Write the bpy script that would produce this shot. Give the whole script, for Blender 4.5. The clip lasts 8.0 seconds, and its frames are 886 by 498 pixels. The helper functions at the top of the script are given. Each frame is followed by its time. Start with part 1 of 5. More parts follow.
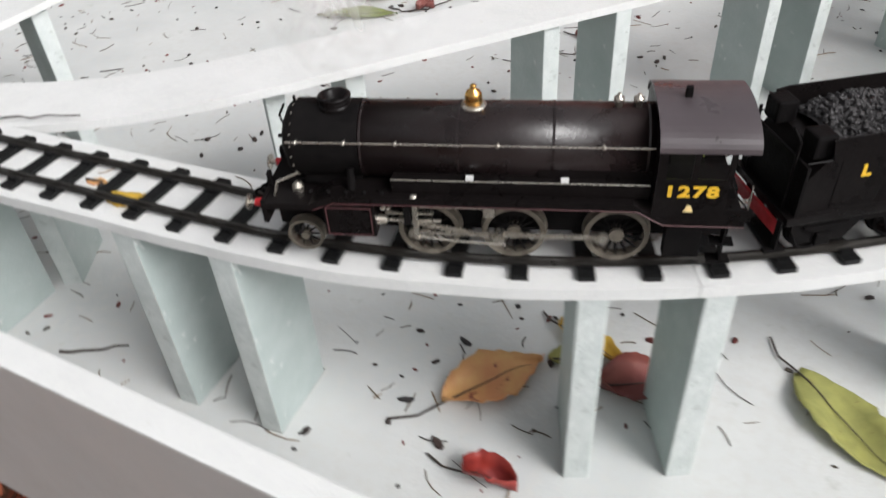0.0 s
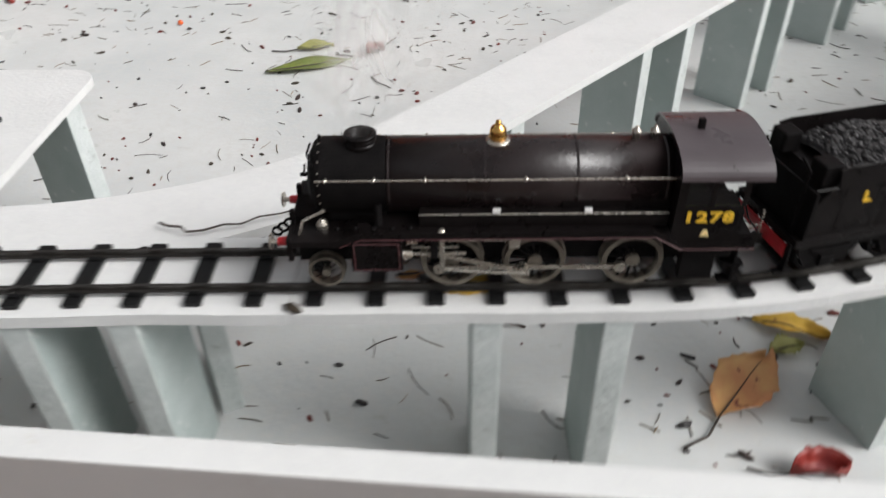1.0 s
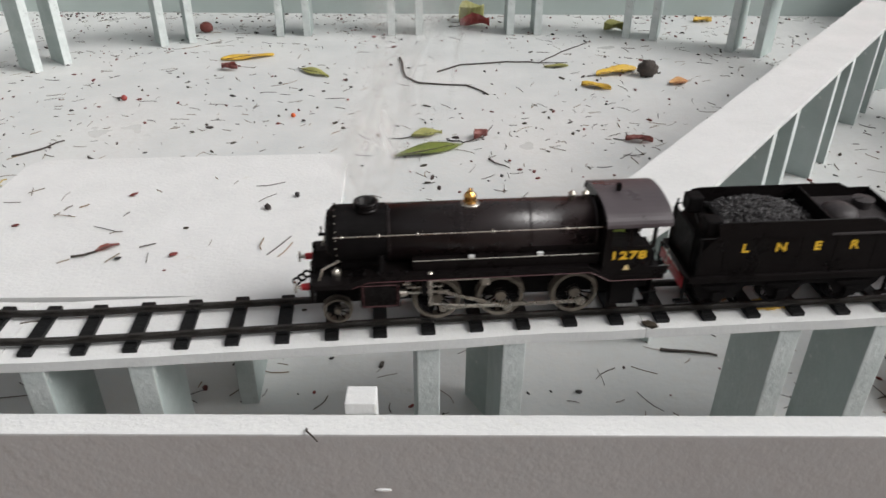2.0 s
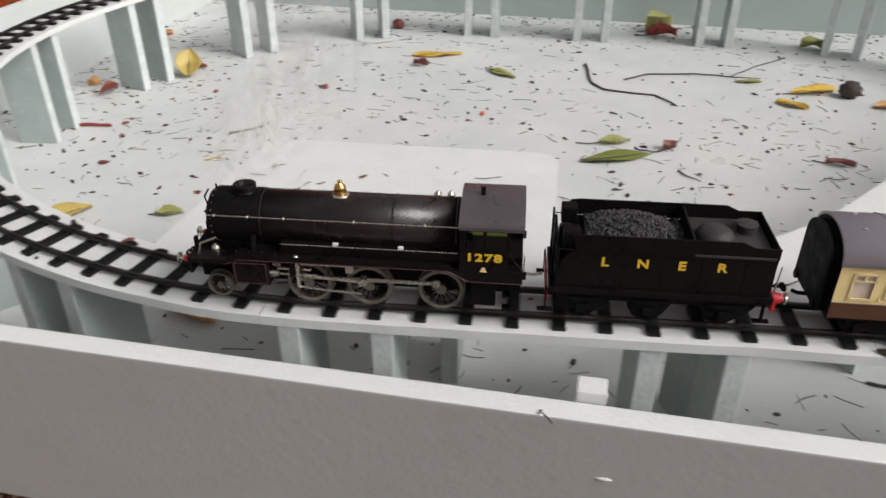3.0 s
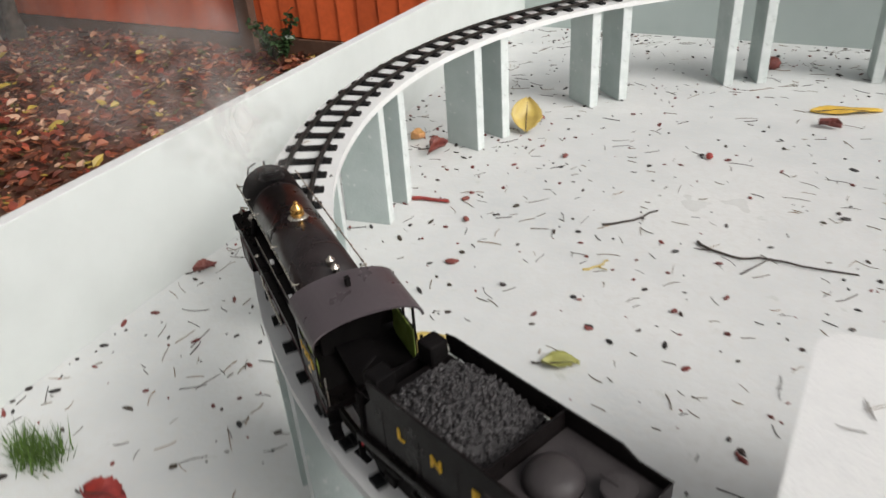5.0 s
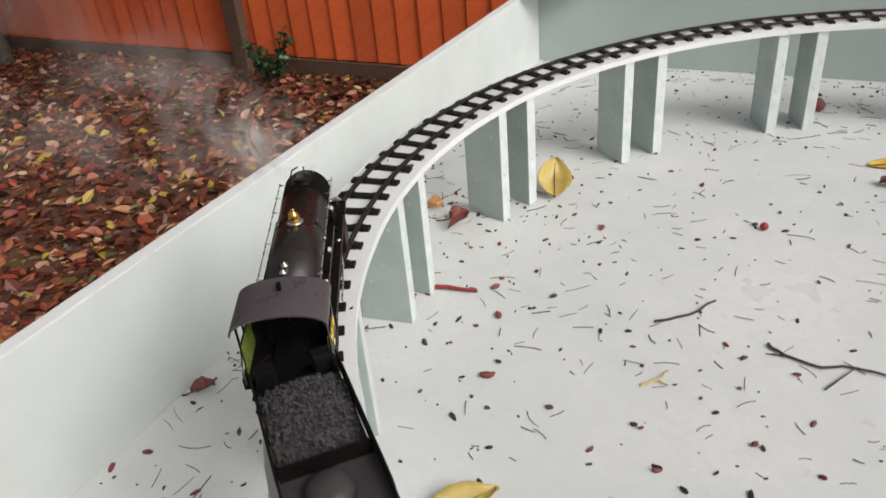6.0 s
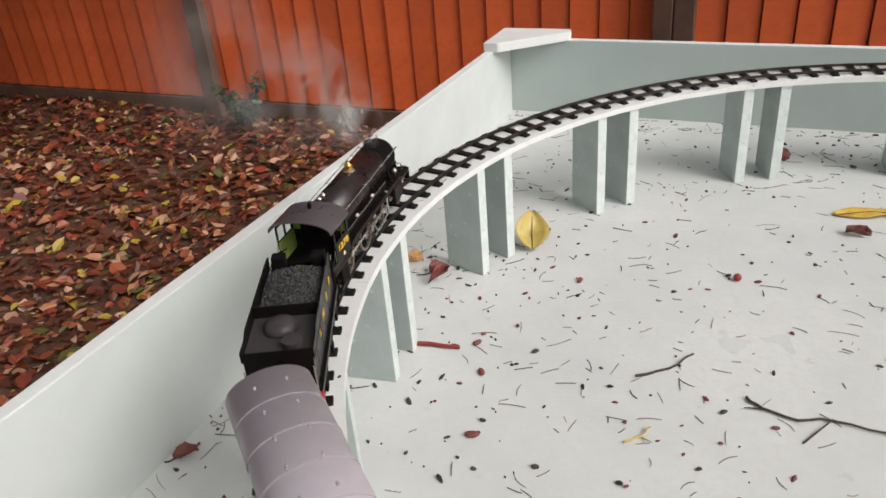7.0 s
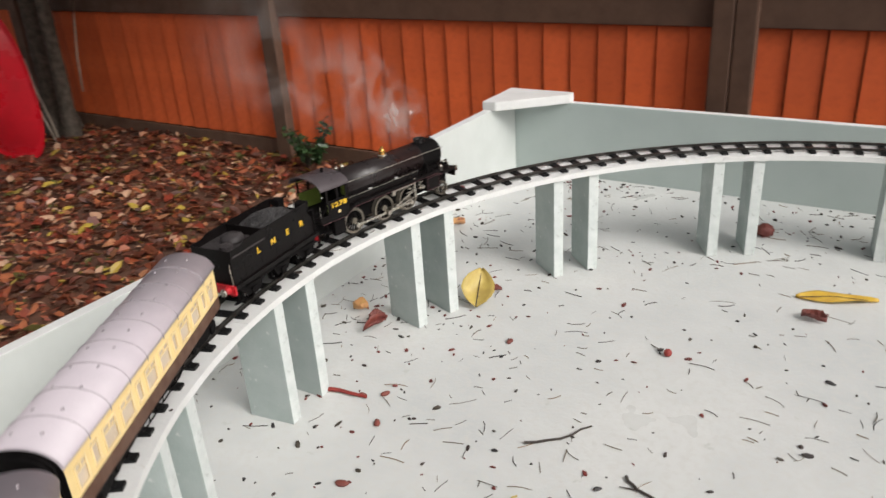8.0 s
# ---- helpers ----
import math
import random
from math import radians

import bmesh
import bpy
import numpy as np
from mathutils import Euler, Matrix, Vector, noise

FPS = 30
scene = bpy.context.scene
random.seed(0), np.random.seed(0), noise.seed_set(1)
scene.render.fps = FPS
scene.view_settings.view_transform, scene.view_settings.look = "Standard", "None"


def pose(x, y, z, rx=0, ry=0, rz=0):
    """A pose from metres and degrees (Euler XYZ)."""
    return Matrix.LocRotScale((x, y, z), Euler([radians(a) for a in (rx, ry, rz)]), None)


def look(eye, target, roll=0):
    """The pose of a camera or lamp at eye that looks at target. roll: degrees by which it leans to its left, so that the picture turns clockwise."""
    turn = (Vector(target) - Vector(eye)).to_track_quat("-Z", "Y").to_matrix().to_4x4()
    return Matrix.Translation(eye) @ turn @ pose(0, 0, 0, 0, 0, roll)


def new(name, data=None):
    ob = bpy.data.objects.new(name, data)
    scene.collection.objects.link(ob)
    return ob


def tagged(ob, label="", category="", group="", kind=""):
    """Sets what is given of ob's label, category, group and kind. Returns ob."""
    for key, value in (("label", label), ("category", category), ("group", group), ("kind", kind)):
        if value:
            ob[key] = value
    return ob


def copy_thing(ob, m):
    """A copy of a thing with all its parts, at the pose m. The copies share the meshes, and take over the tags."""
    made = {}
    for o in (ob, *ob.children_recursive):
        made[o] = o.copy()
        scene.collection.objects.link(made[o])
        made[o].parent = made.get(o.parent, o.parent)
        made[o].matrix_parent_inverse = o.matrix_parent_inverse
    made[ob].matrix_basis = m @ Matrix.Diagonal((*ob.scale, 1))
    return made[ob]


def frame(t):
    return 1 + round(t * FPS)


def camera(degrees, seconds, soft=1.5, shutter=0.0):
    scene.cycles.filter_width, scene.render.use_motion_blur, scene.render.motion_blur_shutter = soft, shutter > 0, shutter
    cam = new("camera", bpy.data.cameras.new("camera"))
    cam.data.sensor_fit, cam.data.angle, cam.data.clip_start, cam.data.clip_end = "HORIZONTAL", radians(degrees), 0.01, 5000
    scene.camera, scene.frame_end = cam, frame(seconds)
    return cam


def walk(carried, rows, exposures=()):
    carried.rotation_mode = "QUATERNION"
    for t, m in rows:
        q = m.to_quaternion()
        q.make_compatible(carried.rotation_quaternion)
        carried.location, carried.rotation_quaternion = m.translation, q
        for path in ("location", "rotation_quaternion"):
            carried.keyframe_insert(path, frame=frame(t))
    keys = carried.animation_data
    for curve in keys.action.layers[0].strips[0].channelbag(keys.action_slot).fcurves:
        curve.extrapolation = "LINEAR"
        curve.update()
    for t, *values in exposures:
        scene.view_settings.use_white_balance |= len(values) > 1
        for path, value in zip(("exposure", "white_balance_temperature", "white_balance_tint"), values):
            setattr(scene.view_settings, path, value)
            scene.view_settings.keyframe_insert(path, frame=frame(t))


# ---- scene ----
cam = camera(60.3, 8.0, soft=1.5, shutter=0.35)
PATH = [
    (0, (1.848, -0.148, 0.479), (1.08, 1.191, -0.794), -3.8),
    (0.5, (1.668, -0.143, 0.491), (1.148, 1.304, -0.788), -4.1),
    (1, (1.469, -0.232, 0.491), (1.313, 1.333, -0.744), -1.0),
    (1.2, (1.363, -0.296, 0.504), (1.367, 1.311, -0.686), -0.7),
    (2.3, (1.171, -0.385, 0.547), (1.16, 1.324, -0.492), 1.2),
    (2.5, (1.158, -0.395, 0.549), (1.063, 1.308, -0.495), 1.1),
    (3, (1.109, -0.41, 0.55), (0.777, 1.262, -0.496), 0.1),
    (3.5, (1.053, -0.418, 0.559), (0.525, 1.213, -0.472), -0.9),
    (4, (0.967, -0.405, 0.552), (0.324, 1.194, -0.461), -1.1),
    (4.5, (0.837, -0.289, 0.536), (0.112, 1.275, -0.478), -1.6),
    (4.7, (0.788, -0.211, 0.527), (-0.004, 1.315, -0.494), -2.5),
    (5.8, (0.602, 0.012, 0.565), (-0.22, 1.498, -0.491), -5.9),
    (6, (0.605, 0.026, 0.577), (-0.211, 1.528, -0.462), -5.5),
    (6.5, (0.599, 0.029, 0.601), (-0.212, 1.561, -0.396), -5.2),
    (7, (0.594, 0.026, 0.608), (-0.169, 1.603, -0.355), -5.0),
    (7.5, (0.674, 0.059, 0.625), (-0.116, 1.659, -0.278), -4.3),
    (8, (0.811, 0.123, 0.604), (-0.188, 1.643, -0.226), -3.9),
]
walk(cam, [(t, look(eye, target, roll)) for t, eye, target, roll in PATH],
     [(0, 0.24, 6350, 10), (1.2, 0.10, 6400, 10), (2.3, -0.06, 6450, 10), (3.0, -0.06, 6500, 10), (4.0, 0.02, 6550, 10), (4.7, 0.02, 6550, 10),
      (6.0, -0.08, 6550, 10), (8.0, -0.04, 6650, 10)])

# ---- world and light: a bright overcast day ----
world = bpy.data.worlds.new("overcast")
scene.world = world
world.use_nodes = True
wn = world.node_tree
sky = wn.nodes.new("ShaderNodeTexSky")
sky.sky_type = "NISHITA"
sky.sun_disc = False
sky.sun_elevation = radians(40)
sky.sun_rotation = radians(103)
sky.air_density, sky.dust_density, sky.ozone_density = 1.0, 6.0, 1.0
wash = wn.nodes.new("ShaderNodeHueSaturation")
wash.inputs["Saturation"].default_value = 0.08
wn.links.new(sky.outputs[0], wash.inputs["Color"])
back = wn.nodes["Background"]
wn.links.new(wash.outputs[0], back.inputs["Color"])
back.inputs["Strength"].default_value = 0.118
sun = new("sun", bpy.data.lights.new("sun", "SUN"))
sun.data.energy, sun.data.angle, sun.data.color = 1.85, radians(30), (1.0, 0.975, 0.945)
sun.matrix_world = look((3, -0.7, 2.7), (0, 0, 0))


# ---- materials ----
def mat(name, colour, rough=0.6, metal=0.0, second=None, scale=30.0, detail=4.0, fine=None, fine_scale=300.0,
        bump=0.0, bump_scale=200.0, spots=None, spot_scale=60.0, spot_size=0.55, rough_var=0.15, random_by=None, spread=0.15,
        low=0.35, high=0.65, coat=0.0, spec=0.5):
    m = bpy.data.materials.new(name)
    m.use_nodes = True
    t = m.node_tree
    b = t.nodes["Principled BSDF"]
    co = t.nodes.new("ShaderNodeTexCoord")

    def tex(s, d=detail):
        n = t.nodes.new("ShaderNodeTexNoise")
        n.inputs["Scale"].default_value, n.inputs["Detail"].default_value = s, d
        n.inputs["Roughness"].default_value = 0.6
        t.links.new(co.outputs["Object"], n.inputs["Vector"])
        return n

    def ramp(n, a, c, lo=low, hi=high):
        r = t.nodes.new("ShaderNodeMapRange")
        r.inputs["From Min"].default_value, r.inputs["From Max"].default_value = lo, hi
        r.inputs["To Min"].default_value, r.inputs["To Max"].default_value = a, c
        t.links.new(n.outputs[0], r.inputs["Value"])
        return r

    def mix(a, c, f):
        x = t.nodes.new("ShaderNodeMix")
        x.data_type = "RGBA"
        for sock, v in ((x.inputs["A"], a), (x.inputs["B"], c)):
            if isinstance(v, tuple):
                sock.default_value = (*v, 1)
            else:
                t.links.new(v, sock)
        t.links.new(f, x.inputs["Factor"])
        return x.outputs["Result"]

    big = tex(scale)
    out = mix(colour, second or tuple(c * 0.8 for c in colour), ramp(big, 0, 1).outputs[0])
    if fine:
        out = mix(out, fine, ramp(tex(fine_scale, 3.0), 0, 1, 0.45, 0.8).outputs[0])
    if spots:
        out = mix(out, spots, ramp(tex(spot_scale, 5.0), 0, 1, spot_size, spot_size + 0.06).outputs[0])
    if random_by:
        if random_by == "object":
            src = t.nodes.new("ShaderNodeObjectInfo").outputs["Random"]
        else:
            src = t.nodes.new("ShaderNodeNewGeometry").outputs["Random Per Island"]
        h = t.nodes.new("ShaderNodeHueSaturation")
        r = t.nodes.new("ShaderNodeMapRange")
        r.inputs["To Min"].default_value, r.inputs["To Max"].default_value = 1 - spread, 1 + spread
        t.links.new(src, r.inputs["Value"])
        t.links.new(r.outputs[0], h.inputs["Value"])
        t.links.new(out, h.inputs["Color"])
        out = h.outputs[0]
    t.links.new(out, b.inputs["Base Color"])
    t.links.new(ramp(big, max(0.02, rough - rough_var), min(1, rough + rough_var), 0.3, 0.7).outputs[0], b.inputs["Roughness"])
    b.inputs["Metallic"].default_value = metal
    b.inputs["Coat Weight"].default_value = coat
    b.inputs["Specular IOR Level"].default_value = spec
    if bump:
        n = t.nodes.new("ShaderNodeBump")
        n.inputs["Strength"].default_value, n.inputs["Distance"].default_value = bump, 0.002
        t.links.new(tex(bump_scale, 5.0).outputs[0], n.inputs["Height"])
        t.links.new(n.outputs[0], b.inputs["Normal"])
    return m


def island_palette(name, stops, rough=0.7, scale=60.0):
    """Many small pieces of one object, each with its own colour of a palette."""
    m = bpy.data.materials.new(name)
    m.use_nodes = True
    t = m.node_tree
    b = t.nodes["Principled BSDF"]
    g = t.nodes.new("ShaderNodeNewGeometry")
    r = t.nodes.new("ShaderNodeValToRGB")
    r.color_ramp.interpolation = "CONSTANT"
    while len(r.color_ramp.elements) < len(stops):
        r.color_ramp.elements.new(0.5)
    for n, (e, c) in enumerate(zip(r.color_ramp.elements, stops)):
        e.position, e.color = n / len(stops), (*c, 1)
    t.links.new(g.outputs["Random Per Island"], r.inputs[0])
    co = t.nodes.new("ShaderNodeTexCoord")
    n = t.nodes.new("ShaderNodeTexNoise")
    n.inputs["Scale"].default_value = scale
    t.links.new(co.outputs["Object"], n.inputs["Vector"])
    x = t.nodes.new("ShaderNodeMix")
    x.data_type, x.blend_type = "RGBA", "MULTIPLY"
    x.inputs["Factor"].default_value = 0.5
    t.links.new(r.outputs[0], x.inputs["A"])
    t.links.new(n.outputs[0], x.inputs["B"])
    t.links.new(x.outputs["Result"], b.inputs["Base Color"])
    b.inputs["Roughness"].default_value = rough
    return m


M = {
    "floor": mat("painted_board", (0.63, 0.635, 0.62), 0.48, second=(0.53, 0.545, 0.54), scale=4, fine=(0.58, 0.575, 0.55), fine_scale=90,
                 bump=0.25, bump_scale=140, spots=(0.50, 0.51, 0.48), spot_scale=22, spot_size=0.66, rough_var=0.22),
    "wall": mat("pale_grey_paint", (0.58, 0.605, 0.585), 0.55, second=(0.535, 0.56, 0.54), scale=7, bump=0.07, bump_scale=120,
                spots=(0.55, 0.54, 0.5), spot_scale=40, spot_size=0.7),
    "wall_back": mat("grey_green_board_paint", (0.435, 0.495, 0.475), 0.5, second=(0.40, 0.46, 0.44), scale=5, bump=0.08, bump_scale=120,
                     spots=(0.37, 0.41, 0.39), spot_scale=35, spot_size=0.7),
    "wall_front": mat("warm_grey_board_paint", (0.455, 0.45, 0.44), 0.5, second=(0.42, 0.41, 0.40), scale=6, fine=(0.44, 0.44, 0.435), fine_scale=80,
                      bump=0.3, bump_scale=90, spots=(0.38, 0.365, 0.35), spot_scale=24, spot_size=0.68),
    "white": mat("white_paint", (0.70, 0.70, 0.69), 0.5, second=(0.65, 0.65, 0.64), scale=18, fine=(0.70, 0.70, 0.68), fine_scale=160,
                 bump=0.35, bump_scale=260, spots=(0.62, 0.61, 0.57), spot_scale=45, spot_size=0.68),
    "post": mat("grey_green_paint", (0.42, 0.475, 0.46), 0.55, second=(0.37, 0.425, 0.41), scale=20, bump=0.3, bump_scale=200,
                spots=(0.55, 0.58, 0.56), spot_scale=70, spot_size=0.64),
    # End faces paler than the sides: light on them put into the colour
    "post_edge_lit": mat("lit_pale_edge", (0.62, 0.65, 0.635), 0.6, second=(0.52, 0.56, 0.545), scale=40, bump=0.5, bump_scale=220,
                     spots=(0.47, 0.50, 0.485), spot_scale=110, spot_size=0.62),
    "sleeper": mat("black_plastic", (0.006, 0.006, 0.0063), 0.45, second=(0.011, 0.011, 0.011), scale=120, bump=0.3, bump_scale=500, spec=0.18),
    "rail": mat("dark_rail_metal", (0.09, 0.085, 0.08), 0.4, metal=0.8, second=(0.05, 0.045, 0.04), scale=60),
    "black": mat("black_enamel", (0.0045, 0.0036, 0.0036), 0.33, second=(0.007, 0.0055, 0.0055), scale=50, fine=(0.011, 0.009, 0.009),
                 fine_scale=500, bump=0.06, bump_scale=500, rough_var=0.1, spec=0.12),
    "boiler": mat("boiler_enamel", (0.012, 0.0075, 0.0075), 0.31, second=(0.018, 0.0115, 0.0115), scale=45, fine=(0.020, 0.016, 0.016),
                  fine_scale=420, bump=0.12, bump_scale=380, rough_var=0.12, spec=0.45),
    "dull_black": mat("sooty_black", (0.0045, 0.004, 0.0042), 0.6, second=(0.008, 0.007, 0.007), scale=90, bump=0.2, bump_scale=600, spec=0.06),
    # Black roof lightened to grey: the sky's sheen sits in its base colour
    "roof_grey": mat("sky_sheen_roof_enamel", (0.060, 0.048, 0.052), 0.36, second=(0.072, 0.058, 0.063), scale=40, bump=0.1, bump_scale=500, spec=0.6),
    "tender_top": mat("sooty_tank_top", (0.036, 0.031, 0.032), 0.5, second=(0.048, 0.042, 0.042), scale=80, bump=0.2, bump_scale=500, spec=0.25),
    "green": mat("cab_inside_green", (0.20, 0.26, 0.05), 0.5, second=(0.15, 0.2, 0.04), scale=90),
    "red": mat("buffer_red", (0.55, 0.02, 0.03), 0.4, second=(0.4, 0.015, 0.02), scale=120),
    "lining": mat("dark_red_lining", (0.075, 0.020, 0.022), 0.5),
    "yellow": mat("yellow_transfer", (0.80, 0.50, 0.03), 0.5, second=(0.7, 0.42, 0.03), scale=300),
    "steel": mat("worn_steel", (0.62, 0.58, 0.52), 0.30, metal=0.9, second=(0.42, 0.38, 0.32), scale=160, bump=0.1, bump_scale=600),
    "tyre": mat("wheel_rim_steel", (0.25, 0.22, 0.18), 0.42, metal=0.55, second=(0.15, 0.13, 0.105), scale=120),
    "brass": mat("polished_brass", (0.72, 0.42, 0.13), 0.22, metal=1.0, second=(0.55, 0.3, 0.08), scale=150),
    "coal": mat("coal", (0.026, 0.024, 0.025), 0.42, second=(0.060, 0.055, 0.056), scale=400, bump=0.8, bump_scale=700),
    "cream": mat("cream_coach_side", (0.86, 0.66, 0.31), 0.45, second=(0.82, 0.62, 0.29), scale=50, bump=0.05, bump_scale=500),
    "cream_light": mat("cream_window_frame", (0.88, 0.70, 0.38), 0.45),
    "brown": mat("chocolate_coach_side", (0.11, 0.045, 0.022), 0.42, second=(0.09, 0.036, 0.018), scale=50),
    "coach_roof": mat("lilac_grey_roof", (0.55, 0.49, 0.53), 0.5, second=(0.50, 0.445, 0.485), scale=25, bump=0.08, bump_scale=400),
    "coach_vent": mat("lilac_grey_fittings", (0.33, 0.29, 0.31), 0.7, second=(0.26, 0.23, 0.25), scale=200),
    # Pale pane tone stands in for the sky reflected in the glass
    "coach_pane": mat("sky_tone_pane", (0.68, 0.57, 0.45), 0.2, second=(0.60, 0.50, 0.40), scale=60),
    "fence": mat("orange_stained_boards", (0.72, 0.130, 0.034), 0.62, second=(0.62, 0.106, 0.028), scale=4, fine=(0.58, 0.098, 0.027),
                 fine_scale=34, bump=0.3, bump_scale=60, random_by="object", spread=0.12),
    "fence_brown": mat("brown_stained_wood", (0.12, 0.066, 0.043), 0.65, second=(0.09, 0.048, 0.031), scale=8, bump=0.4, bump_scale=50),
    "soil": mat("litter_soil", (0.12, 0.050, 0.028), 0.85, second=(0.065, 0.028, 0.016), scale=6, fine=(0.12, 0.055, 0.03), fine_scale=60,
                bump=1.0, bump_scale=40),
    "litter": island_palette("fallen_leaves", [(0.36, 0.085, 0.032), (0.20, 0.046, 0.020), (0.44, 0.14, 0.06), (0.09, 0.026, 0.014),
                             (0.50, 0.22, 0.11), (0.24, 0.045, 0.022), (0.13, 0.034, 0.016), (0.30, 0.05, 0.025), (0.62, 0.38, 0.25),
                             (0.08, 0.024, 0.013), (0.24, 0.085, 0.034), (0.14, 0.034, 0.018), (0.52, 0.30, 0.19),
                             (0.10, 0.030, 0.014), (0.17, 0.048, 0.021), (0.09, 0.027, 0.014), (0.15, 0.040, 0.018), (0.26, 0.062, 0.026),
                             (0.11, 0.030, 0.016), (0.20, 0.050, 0.022), (0.46, 0.32, 0.05), (0.12, 0.11, 0.03), (0.34, 0.09, 0.035), (0.16, 0.04, 0.02)], 0.5, 25),
    "bark": mat("grey_bark", (0.10, 0.078, 0.06), 0.85, second=(0.05, 0.04, 0.03), scale=25, bump=1.0, bump_scale=70),
    "pale_stalk": mat("pale_dry_stalk", (0.34, 0.28, 0.22), 0.8, second=(0.24, 0.19, 0.15), scale=30, bump=0.4, bump_scale=90),
    "red_plastic": mat("red_plastic", (0.62, 0.012, 0.025), 0.3, second=(0.5, 0.01, 0.02), scale=6),
    "needle": island_palette("dry_needles", [(0.17, 0.13, 0.09), (0.07, 0.05, 0.04), (0.24, 0.19, 0.13), (0.04, 0.03, 0.025),
                             (0.30, 0.20, 0.11), (0.13, 0.11, 0.08)], 0.7, 200),
    "seed": island_palette("seeds_and_berries", [(0.03, 0.02, 0.018), (0.16, 0.03, 0.025), (0.05, 0.03, 0.025), (0.024, 0.02, 0.02),
                           (0.22, 0.035, 0.028), (0.06, 0.045, 0.03)], 0.5, 300),
    "twig": mat("dark_twig", (0.035, 0.027, 0.024), 0.8, second=(0.07, 0.055, 0.045), scale=200, bump=0.6, bump_scale=500),
    "leaf_green": mat("green_leaf", (0.16, 0.20, 0.035), 0.45, second=(0.10, 0.14, 0.03), scale=60, fine=(0.24, 0.22, 0.05), fine_scale=200),
    "leaf_olive": mat("olive_leaf", (0.34, 0.33, 0.10), 0.5, second=(0.26, 0.26, 0.08), scale=60, spots=(0.16, 0.08, 0.03), spot_scale=150, spot_size=0.64),
    "leaf_yellow": mat("yellow_leaf", (0.66, 0.43, 0.05), 0.5, second=(0.55, 0.33, 0.05), scale=60, spots=(0.25, 0.11, 0.03), spot_scale=90, spot_size=0.66),
    "leaf_orange": mat("orange_brown_leaf", (0.62, 0.36, 0.13), 0.55, second=(0.56, 0.25, 0.11), scale=35, spots=(0.20, 0.05, 0.03), spot_scale=60, spot_size=0.62),
    "leaf_gold": mat("dull_gold_leaf", (0.50, 0.38, 0.10), 0.5, second=(0.42, 0.30, 0.08), scale=50, spots=(0.20, 0.09, 0.03), spot_scale=80, spot_size=0.68),
    "leaf_red": mat("red_brown_leaf", (0.20, 0.05, 0.035), 0.55, second=(0.14, 0.035, 0.03), scale=50),
    "leaf_scarlet": mat("scarlet_leaf", (0.30, 0.035, 0.025), 0.5, second=(0.2, 0.022, 0.02), scale=80),
    "moss": mat("moss", (0.09, 0.16, 0.025), 0.8, second=(0.05, 0.1, 0.015), scale=200, random_by="island", spread=0.4),
    "leaf_dark": mat("dark_green_leaf", (0.03, 0.065, 0.02), 0.4, second=(0.02, 0.045, 0.015), scale=60),
    "berry": mat("orange_berry", (0.75, 0.13, 0.03), 0.3),
}


# ---- mesh helpers ----
def part(name, bm, material, parent=None, label="", smooth=False):
    me = bpy.data.meshes.new(name)
    bmesh.ops.recalc_face_normals(bm, faces=bm.faces[:])
    for f in bm.faces:
        f.smooth = smooth
    bm.to_mesh(me)
    bm.free()
    for m in (material if isinstance(material, (list, tuple)) else [material]):
        me.materials.append(M[m])
    ob = new(name, me)
    if parent:
        ob.parent = parent
    if label:
        tagged(ob, label)
    return ob


def box(bm, x0, x1, y0, y1, z0, z1, bevel=0.0, m=None):
    r = bmesh.ops.create_cube(bm, size=1.0)
    vs = r["verts"]
    for v in vs:
        v.co = Vector(((x0 + x1) / 2 + v.co.x * (x1 - x0), (y0 + y1) / 2 + v.co.y * (y1 - y0), (z0 + z1) / 2 + v.co.z * (z1 - z0)))
    if bevel:
        es = list({e for v in vs for e in v.link_edges})
        r = bmesh.ops.bevel(bm, geom=es, offset=bevel, segments=2, affect="EDGES", profile=0.6)
        vs = list({v for v in r["verts"]} | {v for v in vs if v.is_valid})
    if m:
        bmesh.ops.transform(bm, matrix=m, verts=vs)
    return vs


def tube(bm, a, b, r, r2=None, seg=12):
    a, b = Vector(a), Vector(b)
    d = b - a
    q = d.to_track_quat("Z", "Y").to_matrix().to_4x4()
    m = Matrix.Translation((a + b) / 2) @ q
    return bmesh.ops.create_cone(bm, cap_ends=True, segments=seg, radius1=r, radius2=r if r2 is None else r2, depth=d.length, matrix=m)["verts"]


def lathe(bm, profile, seg=24, m=None):
    """Turned shape: (radius, height) pairs round z."""
    rings = []
    for r, z in profile:
        rings.append([bm.verts.new((r * math.cos(2 * math.pi * k / seg), r * math.sin(2 * math.pi * k / seg), z)) for k in range(seg)])
    for a, b in zip(rings, rings[1:]):
        for k in range(seg):
            bm.faces.new((a[k], a[(k + 1) % seg], b[(k + 1) % seg], b[k]))
    bm.faces.new(rings[0][::-1])
    bm.faces.new(rings[-1])
    if m:
        bmesh.ops.transform(bm, matrix=m, verts=[v for r in rings for v in r])


def ring(bm, r0, r1, y0, y1, c, seg=28):
    """A flat ring with its axis along y."""
    cx, cz = c
    loops = []
    for r, y in ((r0, y0), (r1, y0), (r1, y1), (r0, y1)):
        loops.append([bm.verts.new((cx + r * math.cos(2 * math.pi * k / seg), y, cz + r * math.sin(2 * math.pi * k / seg))) for k in range(seg)])
    for a, b in zip(loops, loops[1:] + loops[:1]):
        for k in range(seg):
            bm.faces.new((a[k], a[(k + 1) % seg], b[(k + 1) % seg], b[k]))


